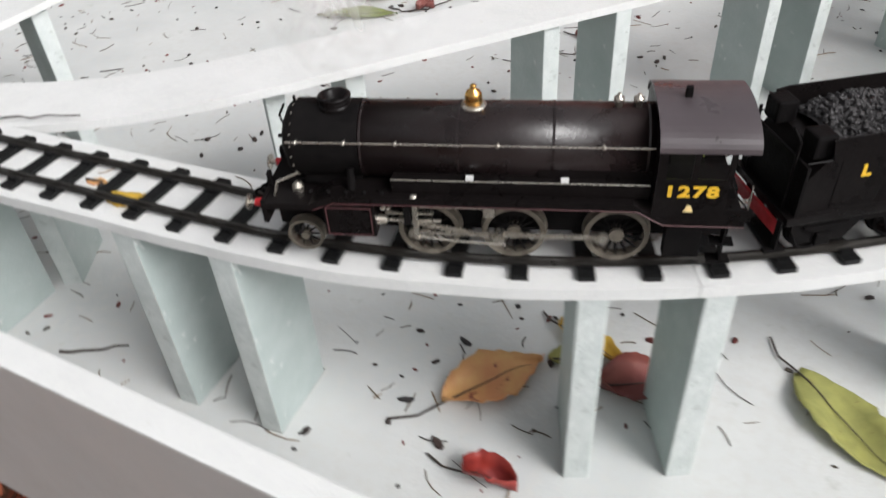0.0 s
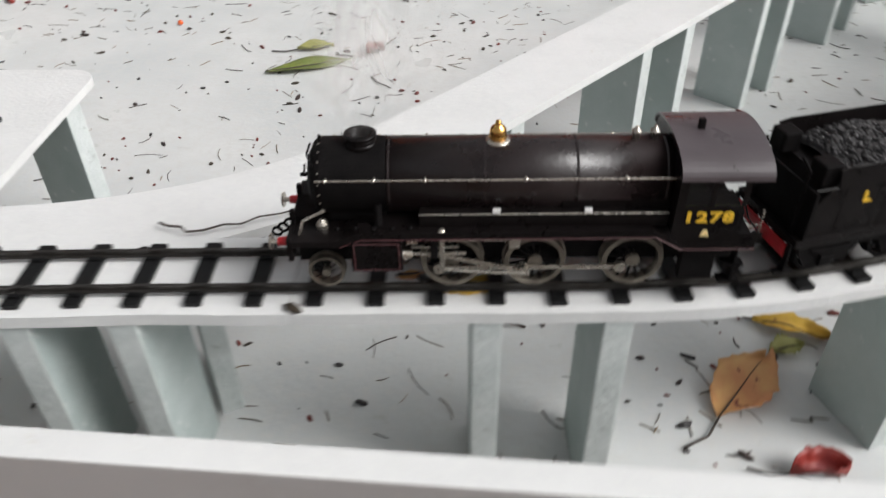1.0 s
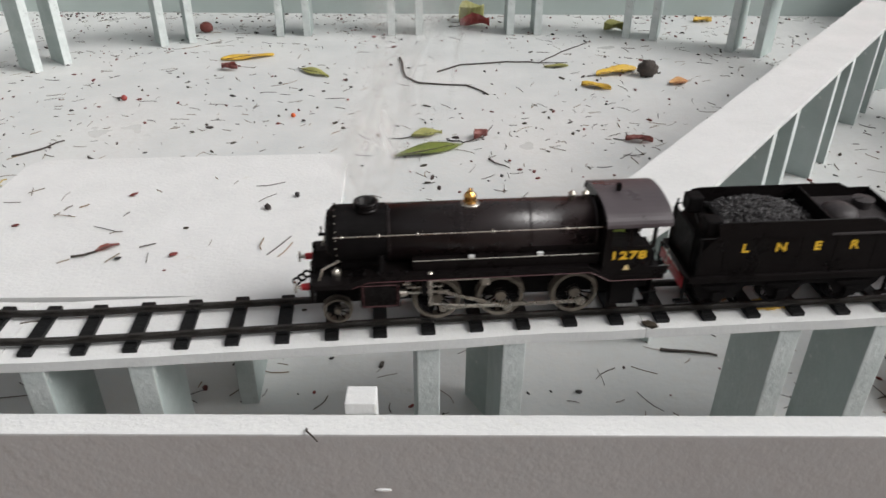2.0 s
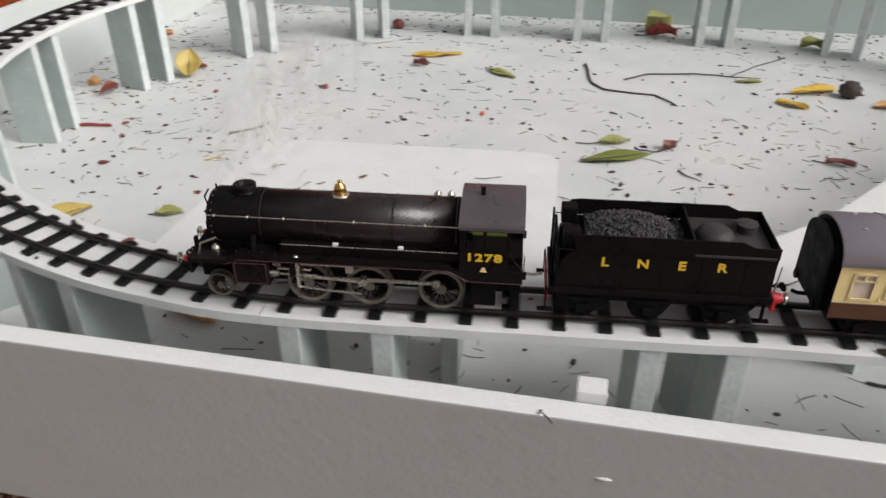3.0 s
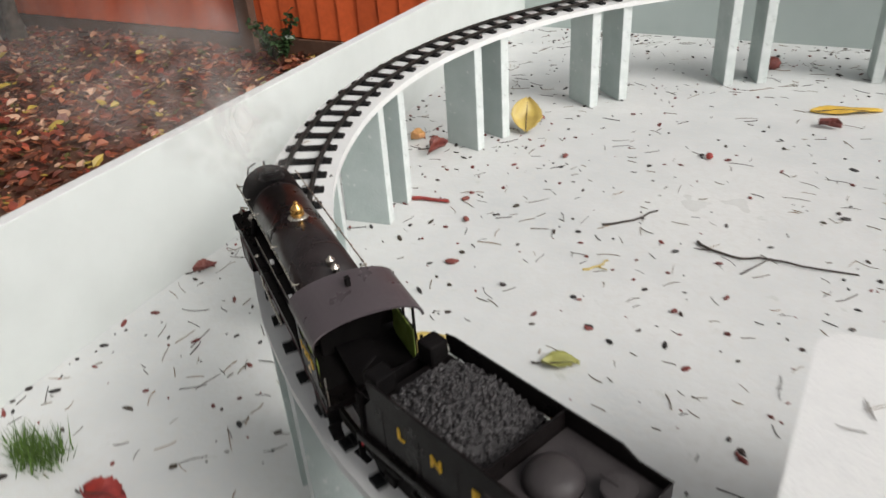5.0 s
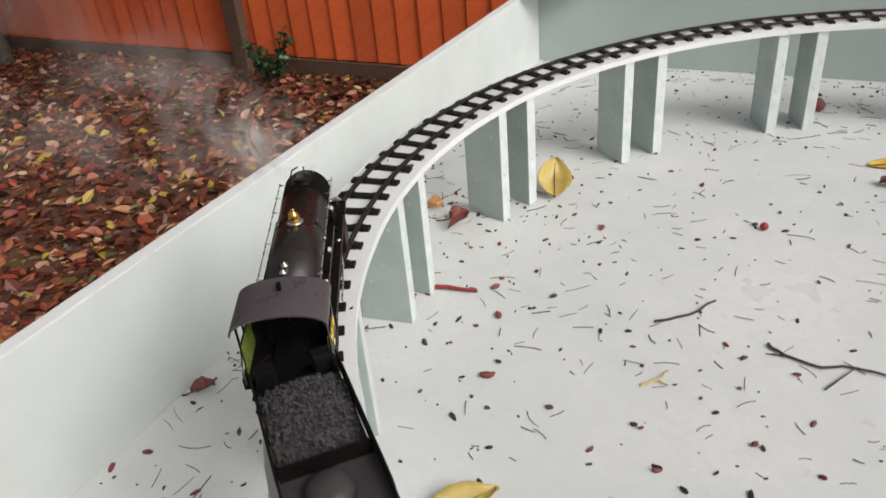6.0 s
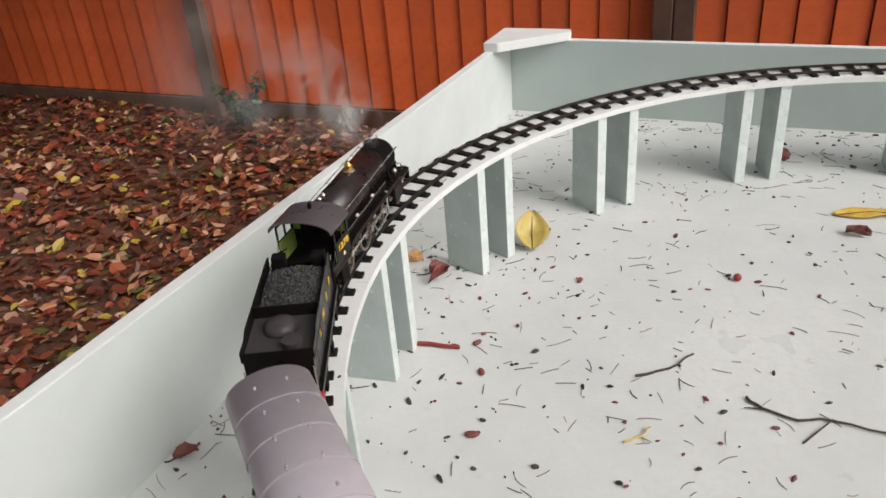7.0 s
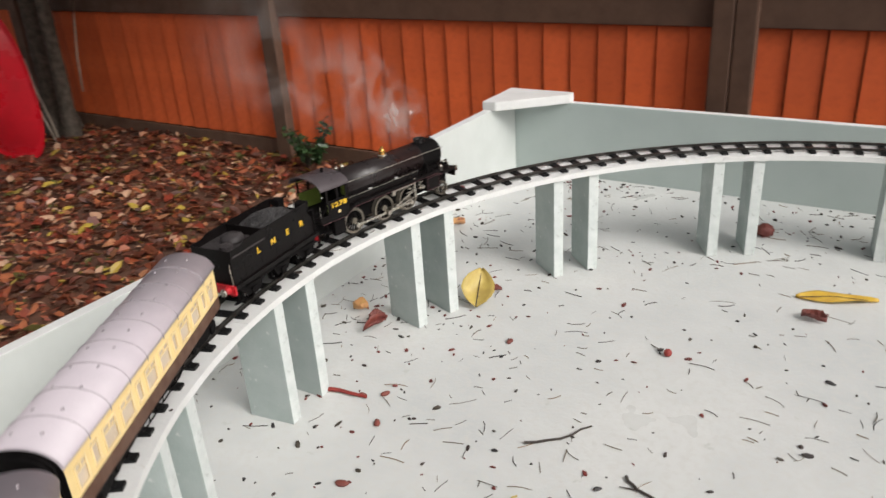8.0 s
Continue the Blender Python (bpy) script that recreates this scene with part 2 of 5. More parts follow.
def prism(bm, outline, y0, y1, m=None):
    """Extrudes an outline of (x, z) pairs from y0 to y1."""
    a = [bm.verts.new((x, y0, z)) for x, z in outline]
    b = [bm.verts.new((x, y1, z)) for x, z in outline]
    bm.faces.new(a)
    bm.faces.new(b[::-1])
    n = len(a)
    for k in range(n):
        bm.faces.new((a[k], b[k], b[(k + 1) % n], a[(k + 1) % n]))
    if m:
        bmesh.ops.transform(bm, matrix=m, verts=a + b)


def wire(bm, pts, r, seg=6):
    for a, b in zip(pts, pts[1:]):
        tube(bm, a, b, r, seg=seg)


def sweep(bm, pts, radii, seg=7):
    """One bent rod with the given radii along its points."""
    pts = [Vector(p) for p in pts]
    rings = []
    for k, (p, r) in enumerate(zip(pts, radii)):
        d = pts[min(k + 1, len(pts) - 1)] - pts[max(k - 1, 0)]
        q = d.to_track_quat("Z", "Y").to_matrix()
        rings.append([bm.verts.new(p + q @ Vector((r * math.cos(2 * math.pi * n / seg), r * math.sin(2 * math.pi * n / seg), 0))) for n in range(seg)])
    for a, b in zip(rings, rings[1:]):
        for n in range(seg):
            bm.faces.new((a[n], a[(n + 1) % seg], b[(n + 1) % seg], b[n]))
    bm.faces.new(rings[0][::-1])
    bm.faces.new(rings[-1])


# ---- the railway's line: a closed oval, driven clockwise seen from above ----
BED = 0.185
RAIL = BED + 0.0079
TILT = radians(4.7)
RL, RB, RR = 0.708, 0.740, 0.710
L1 = 0.6040
LA, LB = RL * radians(94.7), RB * math.pi / 2
TOP = 0.568


def ease(u):
    u = min(1.0, max(0.0, u))
    return u * u * (3 - 2 * u)


def line(s):
    """Place and heading (radians) of the centre line, whose near side bows a few millimetres inwards."""
    p, h = plain_line(s)
    p.y += 0.0064 * ease((L1 + 0.08 - s) / 0.45) * ease((s + 1.6) / 0.8)
    return p, h


def plain_line(s):
    """Place and heading of straights and arcs at s metres from the right end of the near straight."""
    if s < 0:
        a = radians(-85.3) - s / RR
        return Vector((1.4618 + RR * math.cos(a), 0.8385 + RR * math.sin(a))), a - math.pi / 2
    if s < L1:
        return Vector((1.52 - s * math.cos(TILT), 0.1309 - s * math.sin(TILT))), math.pi + TILT
    s -= L1
    if s < LA:
        a = radians(274.7) - s / RL
        return Vector((0.86 + RL * math.cos(a), 0.787 + RL * math.sin(a))), a - math.pi / 2
    s -= LA
    if s < LB:
        a = math.pi - s / RB
        return Vector((0.892 + RB * math.cos(a), 0.787 + RB * math.sin(a))), a - math.pi / 2
    s -= LB
    return Vector((0.892 + s, 1.527 + s * 0.0395)), 0.0395


S_MIN, S_MAX = -RR * radians(177.2), L1 + LA + LB + TOP


def at_line(s, off=0.0, z=0.0):
    p, h = line(s)
    return Vector((p.x - math.sin(h) * off, p.y + math.cos(h) * off, z)), h


def strip(bm, left, right, z0, z1, closed=False):
    """A thick ribbon between two rows of (x, y)."""
    rows = []
    for (lx, ly), (rx, ry) in zip(left, right):
        rows.append([bm.verts.new(v) for v in ((lx, ly, z0), (lx, ly, z1), (rx, ry, z1), (rx, ry, z0))])
    pairs = list(zip(rows, rows[1:]))
    if closed:
        pairs.append((rows[-1], rows[0]))
    for a, b in pairs:
        for k in range(4):
            bm.faces.new((a[k], a[(k + 1) % 4], b[(k + 1) % 4], b[k]))
    if not closed:
        bm.faces.new(rows[0])
        bm.faces.new(rows[-1][::-1])


# ---- ground and fence ----
GROUND = -0.75
bm = bmesh.new()
bmesh.ops.create_grid(bm, x_segments=60, y_segments=60, size=8.0)
for v in bm.verts:
    v.co.z = GROUND + 0.03 * noise.noise(v.co * 1.3) + 0.012 * noise.noise(v.co * 6)
far = bmesh.ops.create_grid(bm, x_segments=2, y_segments=2, size=900.0)["verts"]
for v in far:
    v.co.z = GROUND - 0.12
tagged(part("ground", bm, "soil"), "dark soil under brown autumn leaf litter", "ground", kind="structure")


def leaf_litter():
    rng = random.Random(5)
    verts, faces = [], []
    for n in range(36000):
        if n < 26500:
            x, y = rng.uniform(-5.2, -0.1), rng.uniform(-0.6, 3.38)
        else:
            x, y = rng.uniform(-1.3, 1.1), rng.uniform(-1.0, 0.5)
        z = GROUND + 0.03 * noise.noise(Vector((x, y, 0)) * 1.3) + rng.uniform(0.006, 0.03)
        l = rng.choice((0.013, 0.018, 0.024, 0.032, 0.042)) * rng.uniform(0.65, 1.0)
        w = l * rng.uniform(0.4, 0.8)
        m = pose(x, y, z, rng.gauss(0, 18), rng.gauss(0, 18), rng.uniform(0, 360))
        c = rng.uniform(-0.25, 0.35) * l
        k = len(verts)
        for p in ((-l, 0, 0), (-0.35 * l, w * 0.8, c), (0.4 * l, w, c), (l, 0, 0), (0.4 * l, -w, c), (-0.35 * l, -w * 0.8, c)):
            verts.append(m @ Vector(p))
        faces += [(k, k + 1, k + 2, k + 3), (k, k + 3, k + 4, k + 5)]
    me = bpy.data.meshes.new("leaf_litter")
    me.from_pydata(verts, [], faces)
    me.materials.append(M["litter"])
    tagged(new("leaf_litter", me), "red-brown fallen leaves thickly covering the ground", "leaves", kind="stuff")


leaf_litter()


def fence():
    f = tagged(new("fence"), "orange-stained close-boarded garden fence with dark brown posts and rails", "fence")
    y = 3.40
    bm = bmesh.new()
    box(bm, -0.0635, 0.0635, -0.008, 0.008, 0.0, 0.86, 0.003)
    one = part("board", bm, "fence", f)
    one.location = (-6.3, y, GROUND + 0.10)
    me = one.data
    bm = bmesh.new()
    box(bm, -0.0635, 0.0635, -0.008, 0.008, 0.0, 0.95, 0.003)
    two = part("board", bm, "fence", f)
    two.location = (-6.3, y, 0.24)
    upper = two.data
    one.rotation_euler = two.rotation_euler = (0, 0, radians(5))
    for n in range(1, 84):
        for data, z in ((me, GROUND + 0.10), (upper, 0.24)):
            o = new("board", data)
            o.parent = f
            o.location = (-6.3 + n * 0.1315, y + 0.001 * ((n * 7) % 3 - 1), z)
            o.rotation_euler = (0, 0, radians(5 + 0.6 * ((n * 5) % 4 - 1.5)))
    for x, w in ((-4.85, 0.05), (-2.375, 0.05), (0.095, 0.042), (0.182, 0.042), (2.6, 0.05)):
        bm = bmesh.new()
        box(bm, x - w, x + w, y - 0.080, y - 0.0175, GROUND - 0.1, 1.25, 0.006)
        part("post", bm, "fence_brown", f)
    # Added sheet behind the boards: blocks the sky, its brown darkens the gaps
    bm = bmesh.new()
    box(bm, -6.38, 4.5, y + 0.018, y + 0.034, GROUND - 0.02, 1.18)
    part("backing", bm, "fence_brown", f)
    for z0, z1 in ((0.073, 0.235), (GROUND - 0.05, GROUND + 0.10), (1.19, 1.27)):
        bm = bmesh.new()
        box(bm, -6.4, 4.5, y - 0.036, y - 0.0175, z0, z1, 0.005)
        part("rail", bm, "fence_brown", f)


fence()


# ---- the tray: a big white-painted shallow box on legs ----
X1, Y1, WALL, THICK = 2.36, 1.708, 0.180, 0.019
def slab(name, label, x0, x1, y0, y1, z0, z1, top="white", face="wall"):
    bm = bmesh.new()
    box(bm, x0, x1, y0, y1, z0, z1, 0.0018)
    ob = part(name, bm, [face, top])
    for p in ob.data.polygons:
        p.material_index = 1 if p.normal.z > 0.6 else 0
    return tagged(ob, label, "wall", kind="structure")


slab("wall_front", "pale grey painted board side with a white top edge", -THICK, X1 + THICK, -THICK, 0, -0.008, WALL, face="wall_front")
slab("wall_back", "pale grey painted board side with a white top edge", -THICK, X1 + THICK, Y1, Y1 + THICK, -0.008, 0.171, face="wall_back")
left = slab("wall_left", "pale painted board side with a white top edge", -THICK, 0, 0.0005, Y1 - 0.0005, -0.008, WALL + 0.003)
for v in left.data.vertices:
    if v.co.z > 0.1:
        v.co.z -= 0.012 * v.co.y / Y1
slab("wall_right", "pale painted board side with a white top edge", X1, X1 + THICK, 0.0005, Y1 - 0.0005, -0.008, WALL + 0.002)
bm = bmesh.new()
box(bm, 0.0003, X1 - 0.0003, 0.0003, Y1 - 0.0003, -0.018, 0.0)
tagged(part("floor", bm, "floor"), "pale grey painted plywood floor of the tray, damp and dirty", "floor", kind="structure")


def tray_leg(x, y):
    bm = bmesh.new()
    box(bm, -0.050, 0.050, -0.02, 0.02, GROUND - 0.02, -0.0185, 0.003)
    o = tagged(part("tray_leg", bm, "wall"), "pale grey painted timber leg under the tray", "leg", "legs of the tray")
    o.location = (x, y, 0)


for x, y in ((0.49, 0.005), (1.75, 0.005), (0.49, 1.66), (1.75, 1.66)):
    tray_leg(x, y)


# ---- track bed, platform board, branch plank ----
def bed():
    rng = random.Random(3)
    whole = tagged(new("track_bed"), "white-painted plywood strip carrying the track, edges rough", "track bed")
    sections, n = 12, 18
    span = (S_MAX - S_MIN) / sections
    for q in range(sections):
        left, right = [], []
        for k in range(n + 1):
            s = S_MIN + span * q + 0.0003 + (span - 0.0006) * k / n
            w = 0.0356 + 0.0014 * noise.noise(Vector((s * 16, 0.3, 0))) + 0.0006 * noise.noise(Vector((s * 70, 0.3, 0))) + rng.uniform(-0.0003, 0.0003)
            v = 0.0393 + 0.0011 * noise.noise(Vector((s * 16, 5.3, 0))) + rng.uniform(-0.0003, 0.0003)
            a, _ = at_line(s, w)
            b, _ = at_line(s, -v)
            left.append((a.x, a.y))
            right.append((b.x, b.y))
        bm = bmesh.new()
        strip(bm, left, right, BED - 0.0085, BED)
        part("bed_section", bm, "white", whole)


bed()


def platform_board():
    bm = bmesh.new()
    out = []
    for cx, cy, a0 in ((1.060, 0.382, 0), (0.765, 0.362, 90)):
        for k in range(6):
            a = radians(a0 + 90 * k / 5)
            out.append((cx + 0.024 * math.cos(a), cy + 0.024 * math.sin(a)))
    out += [(0.728, 0.1235), (1.094, 0.1325)]
    lo = [bm.verts.new((x, y, BED - 0.0085)) for x, y in out]
    hi = [bm.verts.new((x, y, BED - 0.001)) for x, y in out]
    bm.faces.new(hi)
    bm.faces.new(lo[::-1])
    for k in range(len(out)):
        j = (k + 1) % len(out)
        bm.faces.new((lo[k], lo[j], hi[j], hi[k]))
    tagged(part("platform_board", bm, "white"), "white-painted plywood board level with the track bed", "board")


platform_board()


def branch_plank():
    """A bare curved plank that leaves the bed and runs across the tray."""
    bm = bmesh.new()
    far, near = [], []
    x, y = 1.055, 0.137
    for k in range(49):
        u = k / 48
        # the heading turns from along the straight to about fifty degrees
        q = min(1.0, u * 1.43 / 0.44)
        h = radians(9 + 42.5 * q * q * (3 - 2 * q))
        w = 0.0385 + 0.001 * noise.noise(Vector((u * 20, 1, 0)))
        far.append((x - math.sin(h) * w, y + math.cos(h) * w))
        near.append((x + math.sin(h) * w, y - math.cos(h) * w))
        x, y = x + 1.43 / 48 * math.cos(h), y + 1.43 / 48 * math.sin(h)
    strip(bm, far, near, BED - 0.0105, BED - 0.0025)
    tagged(part("branch_plank", bm, "white"), "bare white-painted curved plank on posts, without rails", "plank")


branch_plank()


# ---- posts under the bed ----
def post_mesh():
    bm = bmesh.new()
    box(bm, -0.009, 0.009, -0.034, 0.034, 0.0, BED - 0.0085, 0.0012)
    ob = part("trestle_post", bm, ["post", "post_edge_lit"])
    # both narrow ends take the colour with the light in it
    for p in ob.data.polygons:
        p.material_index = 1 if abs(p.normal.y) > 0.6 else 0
    return ob


first = None
def post(x, y, heading, z=0.0):
    global first
    m = Matrix.Translation((x, y, z)) @ Matrix.Rotation(heading, 4, "Z")
    if first is None:
        first = tagged(post_mesh(), "grey-green plywood upright with paler end faces under the bed", "post",
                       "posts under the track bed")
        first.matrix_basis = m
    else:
        copy_thing(first, m)


POST_PAIRS = []
for deg in (185, 162.5, 140.2, 117.2, 95.2):
    POST_PAIRS.append(L1 + LA + RB * radians(180 - deg))
for deg in (253, 230, 207.5):
    POST_PAIRS.append(L1 + RL * radians(275 - deg))
POST_PAIRS += [0.0225, 0.3135, 0.595, -0.274, -0.56, -0.84, -1.12, -1.41, -1.69, -1.948, L1 + LA + LB + 0.207, L1 + LA + LB + 0.50]
HALVES = {0.0225: 0.039, 0.3135: 0.033, 0.595: 0.0375, -0.274: 0.0345}
for s in POST_PAIRS:
    half = HALVES.get(s, 0.034)
    for d in (-half, half):
        p, h = at_line(s + d, 0.0)
        post(p.x, p.y, h)
# under the platform board and the plank
for x, y, a in ((1.048, 0.362, 70), (0.79, 0.34, 75), (0.992, 0.235, 4),
                (1.404, 0.331, 45), (1.452, 0.382, 49), (1.2375, 0.192, 31), (1.580, 0.532, 51.5), (1.632, 0.592, 51.5), (1.755, 0.748, 51.5), (1.803, 0.804, 51.5),
                (1.93, 0.97, 51.5), (1.98, 1.03, 51.5)):
    post(x, y, radians(a), -0.0022)


# ---- the track ----
def track():
    t = tagged(new("railway_track"), "two-rail model railway track with black sleepers on a white bed", "track")
    for side in (-1, 1):
        n = 260
        prof = ((-0.0028, 0.0), (-0.0028, 0.0008), (-0.0007, 0.0016), (-0.0007, 0.0044), (-0.0012, 0.0050), (-0.0012, 0.0062),
                (0.0012, 0.0062), (0.0012, 0.0050), (0.0007, 0.0044), (0.0007, 0.0016), (0.0028, 0.0008), (0.0028, 0.0))
        verts, faces = [], []
        for k in range(n):
            s = S_MIN + (S_MAX - S_MIN) * k / n
            for o, z in prof:
                p, _ = at_line(s, side * 0.0172 + o, BED + 0.0037 + 0.68 * z)
                verts.append(p)
        m = len(prof)
        for k in range(n):
            j = (k + 1) % n
            for i in range(m):
                faces.append((k * m + i, k * m + (i + 1) % m, j * m + (i + 1) % m, j * m + i))
        me = bpy.data.meshes.new("rail")
        me.from_pydata(verts, [], faces)
        me.materials.append(M["rail"])
        o = new("rail", me)
        o.parent = t
    bm = bmesh.new()
    box(bm, -0.0052, 0.0052, -0.0295, 0.0295, 0.0, 0.0036, 0.0006)
    for y in (-0.0172, 0.0172):
        for d in (-0.0046, 0.0046):
            box(bm, -0.004, 0.004, y + d - 0.0013, y + d + 0.0013, 0.0036, 0.0052)
    one = part("sleeper", bm, "sleeper", t)
    count = round((S_MAX - S_MIN) / 0.0364)
    rng = random.Random(9)
    for k in range(count):
        s = S_MIN + (S_MAX - S_MIN) * k / count
        p, h = at_line(s, rng.uniform(-0.0006, 0.0006), BED)
        o = one if k == 0 else new("sleeper", one.data)
        o.parent = t
        o.matrix_basis = Matrix.Translation(p) @ Matrix.Rotation(h + rng.uniform(-0.012, 0.012), 4, "Z")


track()


# ---- engine ----
def letters(text, size, parent, name, m, material, gap=1.0):
    cu = bpy.data.curves.new(name, "FONT")
    cu.body, cu.size, cu.align_x, cu.align_y, cu.extrude, cu.offset = text, size, "CENTER", "CENTER", 0.00025, size * 0.035
    cu.space_character = gap
    tmp = bpy.data.objects.new(name, cu)
    me = bpy.data.meshes.new_from_object(tmp)
    bpy.data.objects.remove(tmp)
    me.materials.clear()
    me.materials.append(M[material])
    o = new(name, me)
    o.parent = parent
    o.matrix_basis = m
    return o


def side_pose(x, y, z):
    """Writing on a vessel's side: reads from outside on either side."""
    return pose(x, y, z, 90, 0, 180) if y > 0 else pose(x, y, z, 90, 0, 0)


def wheel(parent, x, y, r, z, spokes, name="driving_wheel", rim="tyre", weight=True):
    """A spoked wheel; its origin is its centre, its axis along y."""
    out = 1 if y > 0 else -1
    bm = bmesh.new()
    ring(bm, r * 0.84, r, -0.0022, 0.0022, (0, 0), 36)
    ring(bm, r * 0.84, r * 1.06, -out * 0.0034 - 0.0008, -out * 0.0034 + 0.0008, (0, 0), 36)
    w = part(name, bm, rim, parent, smooth=False)
    w.location = (x, y, z)
    bm = bmesh.new()
    for k in range(spokes):
        a = 2 * math.pi * k / spokes
        tube(bm, (0.12 * r * math.cos(a), 0, 0.12 * r * math.sin(a)), (0.83 * r * math.cos(a), 0, 0.83 * r * math.sin(a)), r * 0.055, r * 0.04, 6)
    if weight:
        prism(bm, [(r * 0.8 * math.cos(radians(d)), r * 0.8 * math.sin(radians(d))) for d in range(140, 221, 10)], -0.0015, 0.0015)
    part("spokes", bm, "dull_black", w)
    bm = bmesh.new()
    tube(bm, (0, -0.003, 0), (0, 0.003, 0), r * 0.24, seg=16)
    part("hub", bm, "tyre", w)
    return w


def boiler_band(bm, x, r, z):
    lathe(bm, [(r - 0.001, -0.0007), (r + 0.0003, -0.0006), (r + 0.0003, 0.0006), (r - 0.001, 0.0007)], 40, pose(x, 0, z, 0, 90, 0))


MOVING = {}


def engine():
    e = tagged(new("steam_engine"), "black model steam engine with brass dome, running on the track", "model engine")
    bz, br = 0.0668, 0.0212
    # frames and running plate
    bm = bmesh.new()
    box(bm, -0.118, 0.138, -0.0115, 0.0115, 0.014, 0.0462, 0.0006)
    part("frame", bm, "dull_black", e)
    bm = bmesh.new()
    out = [(0.1375, 0.040), (0.1375, 0.0425), (0.112, 0.0425), (0.100, 0.0478), (-0.062, 0.0478), (-0.076, 0.0395), (-0.119, 0.0395),
           (-0.119, 0.0350), (-0.078, 0.0350), (-0.064, 0.0432), (0.098, 0.0432), (0.110, 0.0385), (0.1375, 0.0385)]
    prism(bm, out, -0.0315, 0.0315)
    part("running_plate", bm, "black", e)
    for y in (-0.0319, 0.0319):
        bm = bmesh.new()
        wire(bm, [(0.110, y, 0.0390), (0.098, y, 0.0437), (-0.064, y, 0.0437), (-0.078, y, 0.0355), (-0.119, y, 0.0355)], 0.00035, 4)
        part("lining", bm, "lining", e, "thin dark red line along the edge")
    # boiler
    bm = bmesh.new()
    tube(bm, (-0.072, 0, bz), (0.0835, 0, bz), br, seg=48)
    o = part("boiler", bm, "boiler", e)
    for p in o.data.polygons:
        p.use_smooth = abs(p.normal.x) < 0.5
    bm = bmesh.new()
    lathe(bm, [(0.019, 0.0405), (0.0208, 0.0385), (0.0215, 0.036), (0.0215, 0.0)], 48, pose(0.0835, 0, bz, 0, 90, 0))
    part("smokebox", bm, "dull_black", e)
    bm = bmesh.new()
    lathe(bm, [(0.0, 0.0), (0.0165, 0.0), (0.0165, 0.0012), (0.013, 0.0032), (0.005, 0.0044), (0.0, 0.0046)][1:], 32, pose(0.1238, 0, bz, 0, 90, 0))
    tube(bm, (0.128, 0, bz), (0.133, 0, bz), 0.0012)
    for a in (0.5, 2.4):
        tube(bm, (0.131, 0, bz), (0.131, 0.006 * math.cos(a), bz + 0.006 * math.sin(a)), 0.0006, seg=6)
    part("smokebox_door", bm, "dull_black", e)
    bm = bmesh.new()
    rng = random.Random(4)
    for k in range(22):
        a = 2 * math.pi * k / 22
        bmesh.ops.create_icosphere(bm, subdivisions=1, radius=0.0006, matrix=Matrix.Translation((0.1200, 0.0215 * math.cos(a), bz + 0.0215 * math.sin(a))))
    part("rivets", bm, "steel", e)
    for x in (0.082, 0.03, -0.02, -0.068):
        bm = bmesh.new()
        boiler_band(bm, x, br, bz)
        part("band", bm, "boiler", e)
    # firebox sides below the boiler
    bm = bmesh.new()
    box(bm, -0.072, -0.012, -0.0205, 0.0205, 0.046, bz, 0.001)
    part("firebox", bm, "black", e)
    bm = bmesh.new()
    box(bm, 0.084, 0.118, -0.014, 0.014, 0.044, 0.056, 0.002)
    part("saddle", bm, "dull_black", e)
    # chimney: a squat ring, open at the top
    bm = bmesh.new()
    lathe(bm, [(0.0100, 0.0), (0.0086, 0.0012), (0.0079, 0.0020), (0.0087, 0.0028), (0.0087, 0.0034), (0.0078, 0.0040), (0.0090, 0.0048), (0.0090, 0.0058),
               (0.0074, 0.0063), (0.0062, 0.0056), (0.0055, 0.0008)], 32, pose(0.0975, 0, bz + br - 0.001))
    part("chimney", bm, "black", e, smooth=True)
    # brass dome, safety valves and whistle
    bm = bmesh.new()
    lathe(bm, [(0.0074, 0.0), (0.0066, 0.0012), (0.0046, 0.0018)], 24, pose(0.0225, 0, bz + br - 0.0008))
    part("dome_seat", bm, "steel", e, smooth=True)
    bm = bmesh.new()
    lathe(bm, [(0.0046, 0.0), (0.0050, 0.0016), (0.0042, 0.0022), (0.0047, 0.0032), (0.0046, 0.0052), (0.0036, 0.0072), (0.0020, 0.0083),
               (0.0016, 0.0092), (0.0018, 0.0102), (0.0008, 0.0110)], 24, pose(0.0225, 0, bz + br + 0.0008))
    part("dome", bm, "brass", e, "polished brass dome", smooth=True)
    for x in (-0.0525, -0.0625):
        bm = bmesh.new()
        lathe(bm, [(0.0020, 0.0), (0.0020, 0.0036), (0.0028, 0.0040), (0.0028, 0.0054), (0.0012, 0.0060), (0.0010, 0.0076)], 14, pose(x, 0, bz + br - 0.0004))
        part("safety_valve", bm, "steel", e, "small brass-and-steel safety valve", smooth=True)
    # handrails with knobs
    for y in (-1, 1):
        bm = bmesh.new()
        yy, zz = y * 0.0240, bz + 0.0105
        wire(bm, [(-0.071, yy, zz), (0.121, yy, zz)], 0.00055, 6)
        part("handrail", bm, "steel", e)
        for x in (-0.045, 0.0085, 0.062, 0.0895, 0.1155):
            bm = bmesh.new()
            bmesh.ops.create_icosphere(bm, subdivisions=2, radius=0.00125, matrix=Matrix.Translation((x, yy, zz)))
            tube(bm, (x, yy, zz), (x, y * 0.0205, zz - 0.0004), 0.0006, seg=6)
            part("handrail_knob", bm, "steel", e)
        # long box over the driving wheels, with a bright edge and two small tags
        bm = bmesh.new()
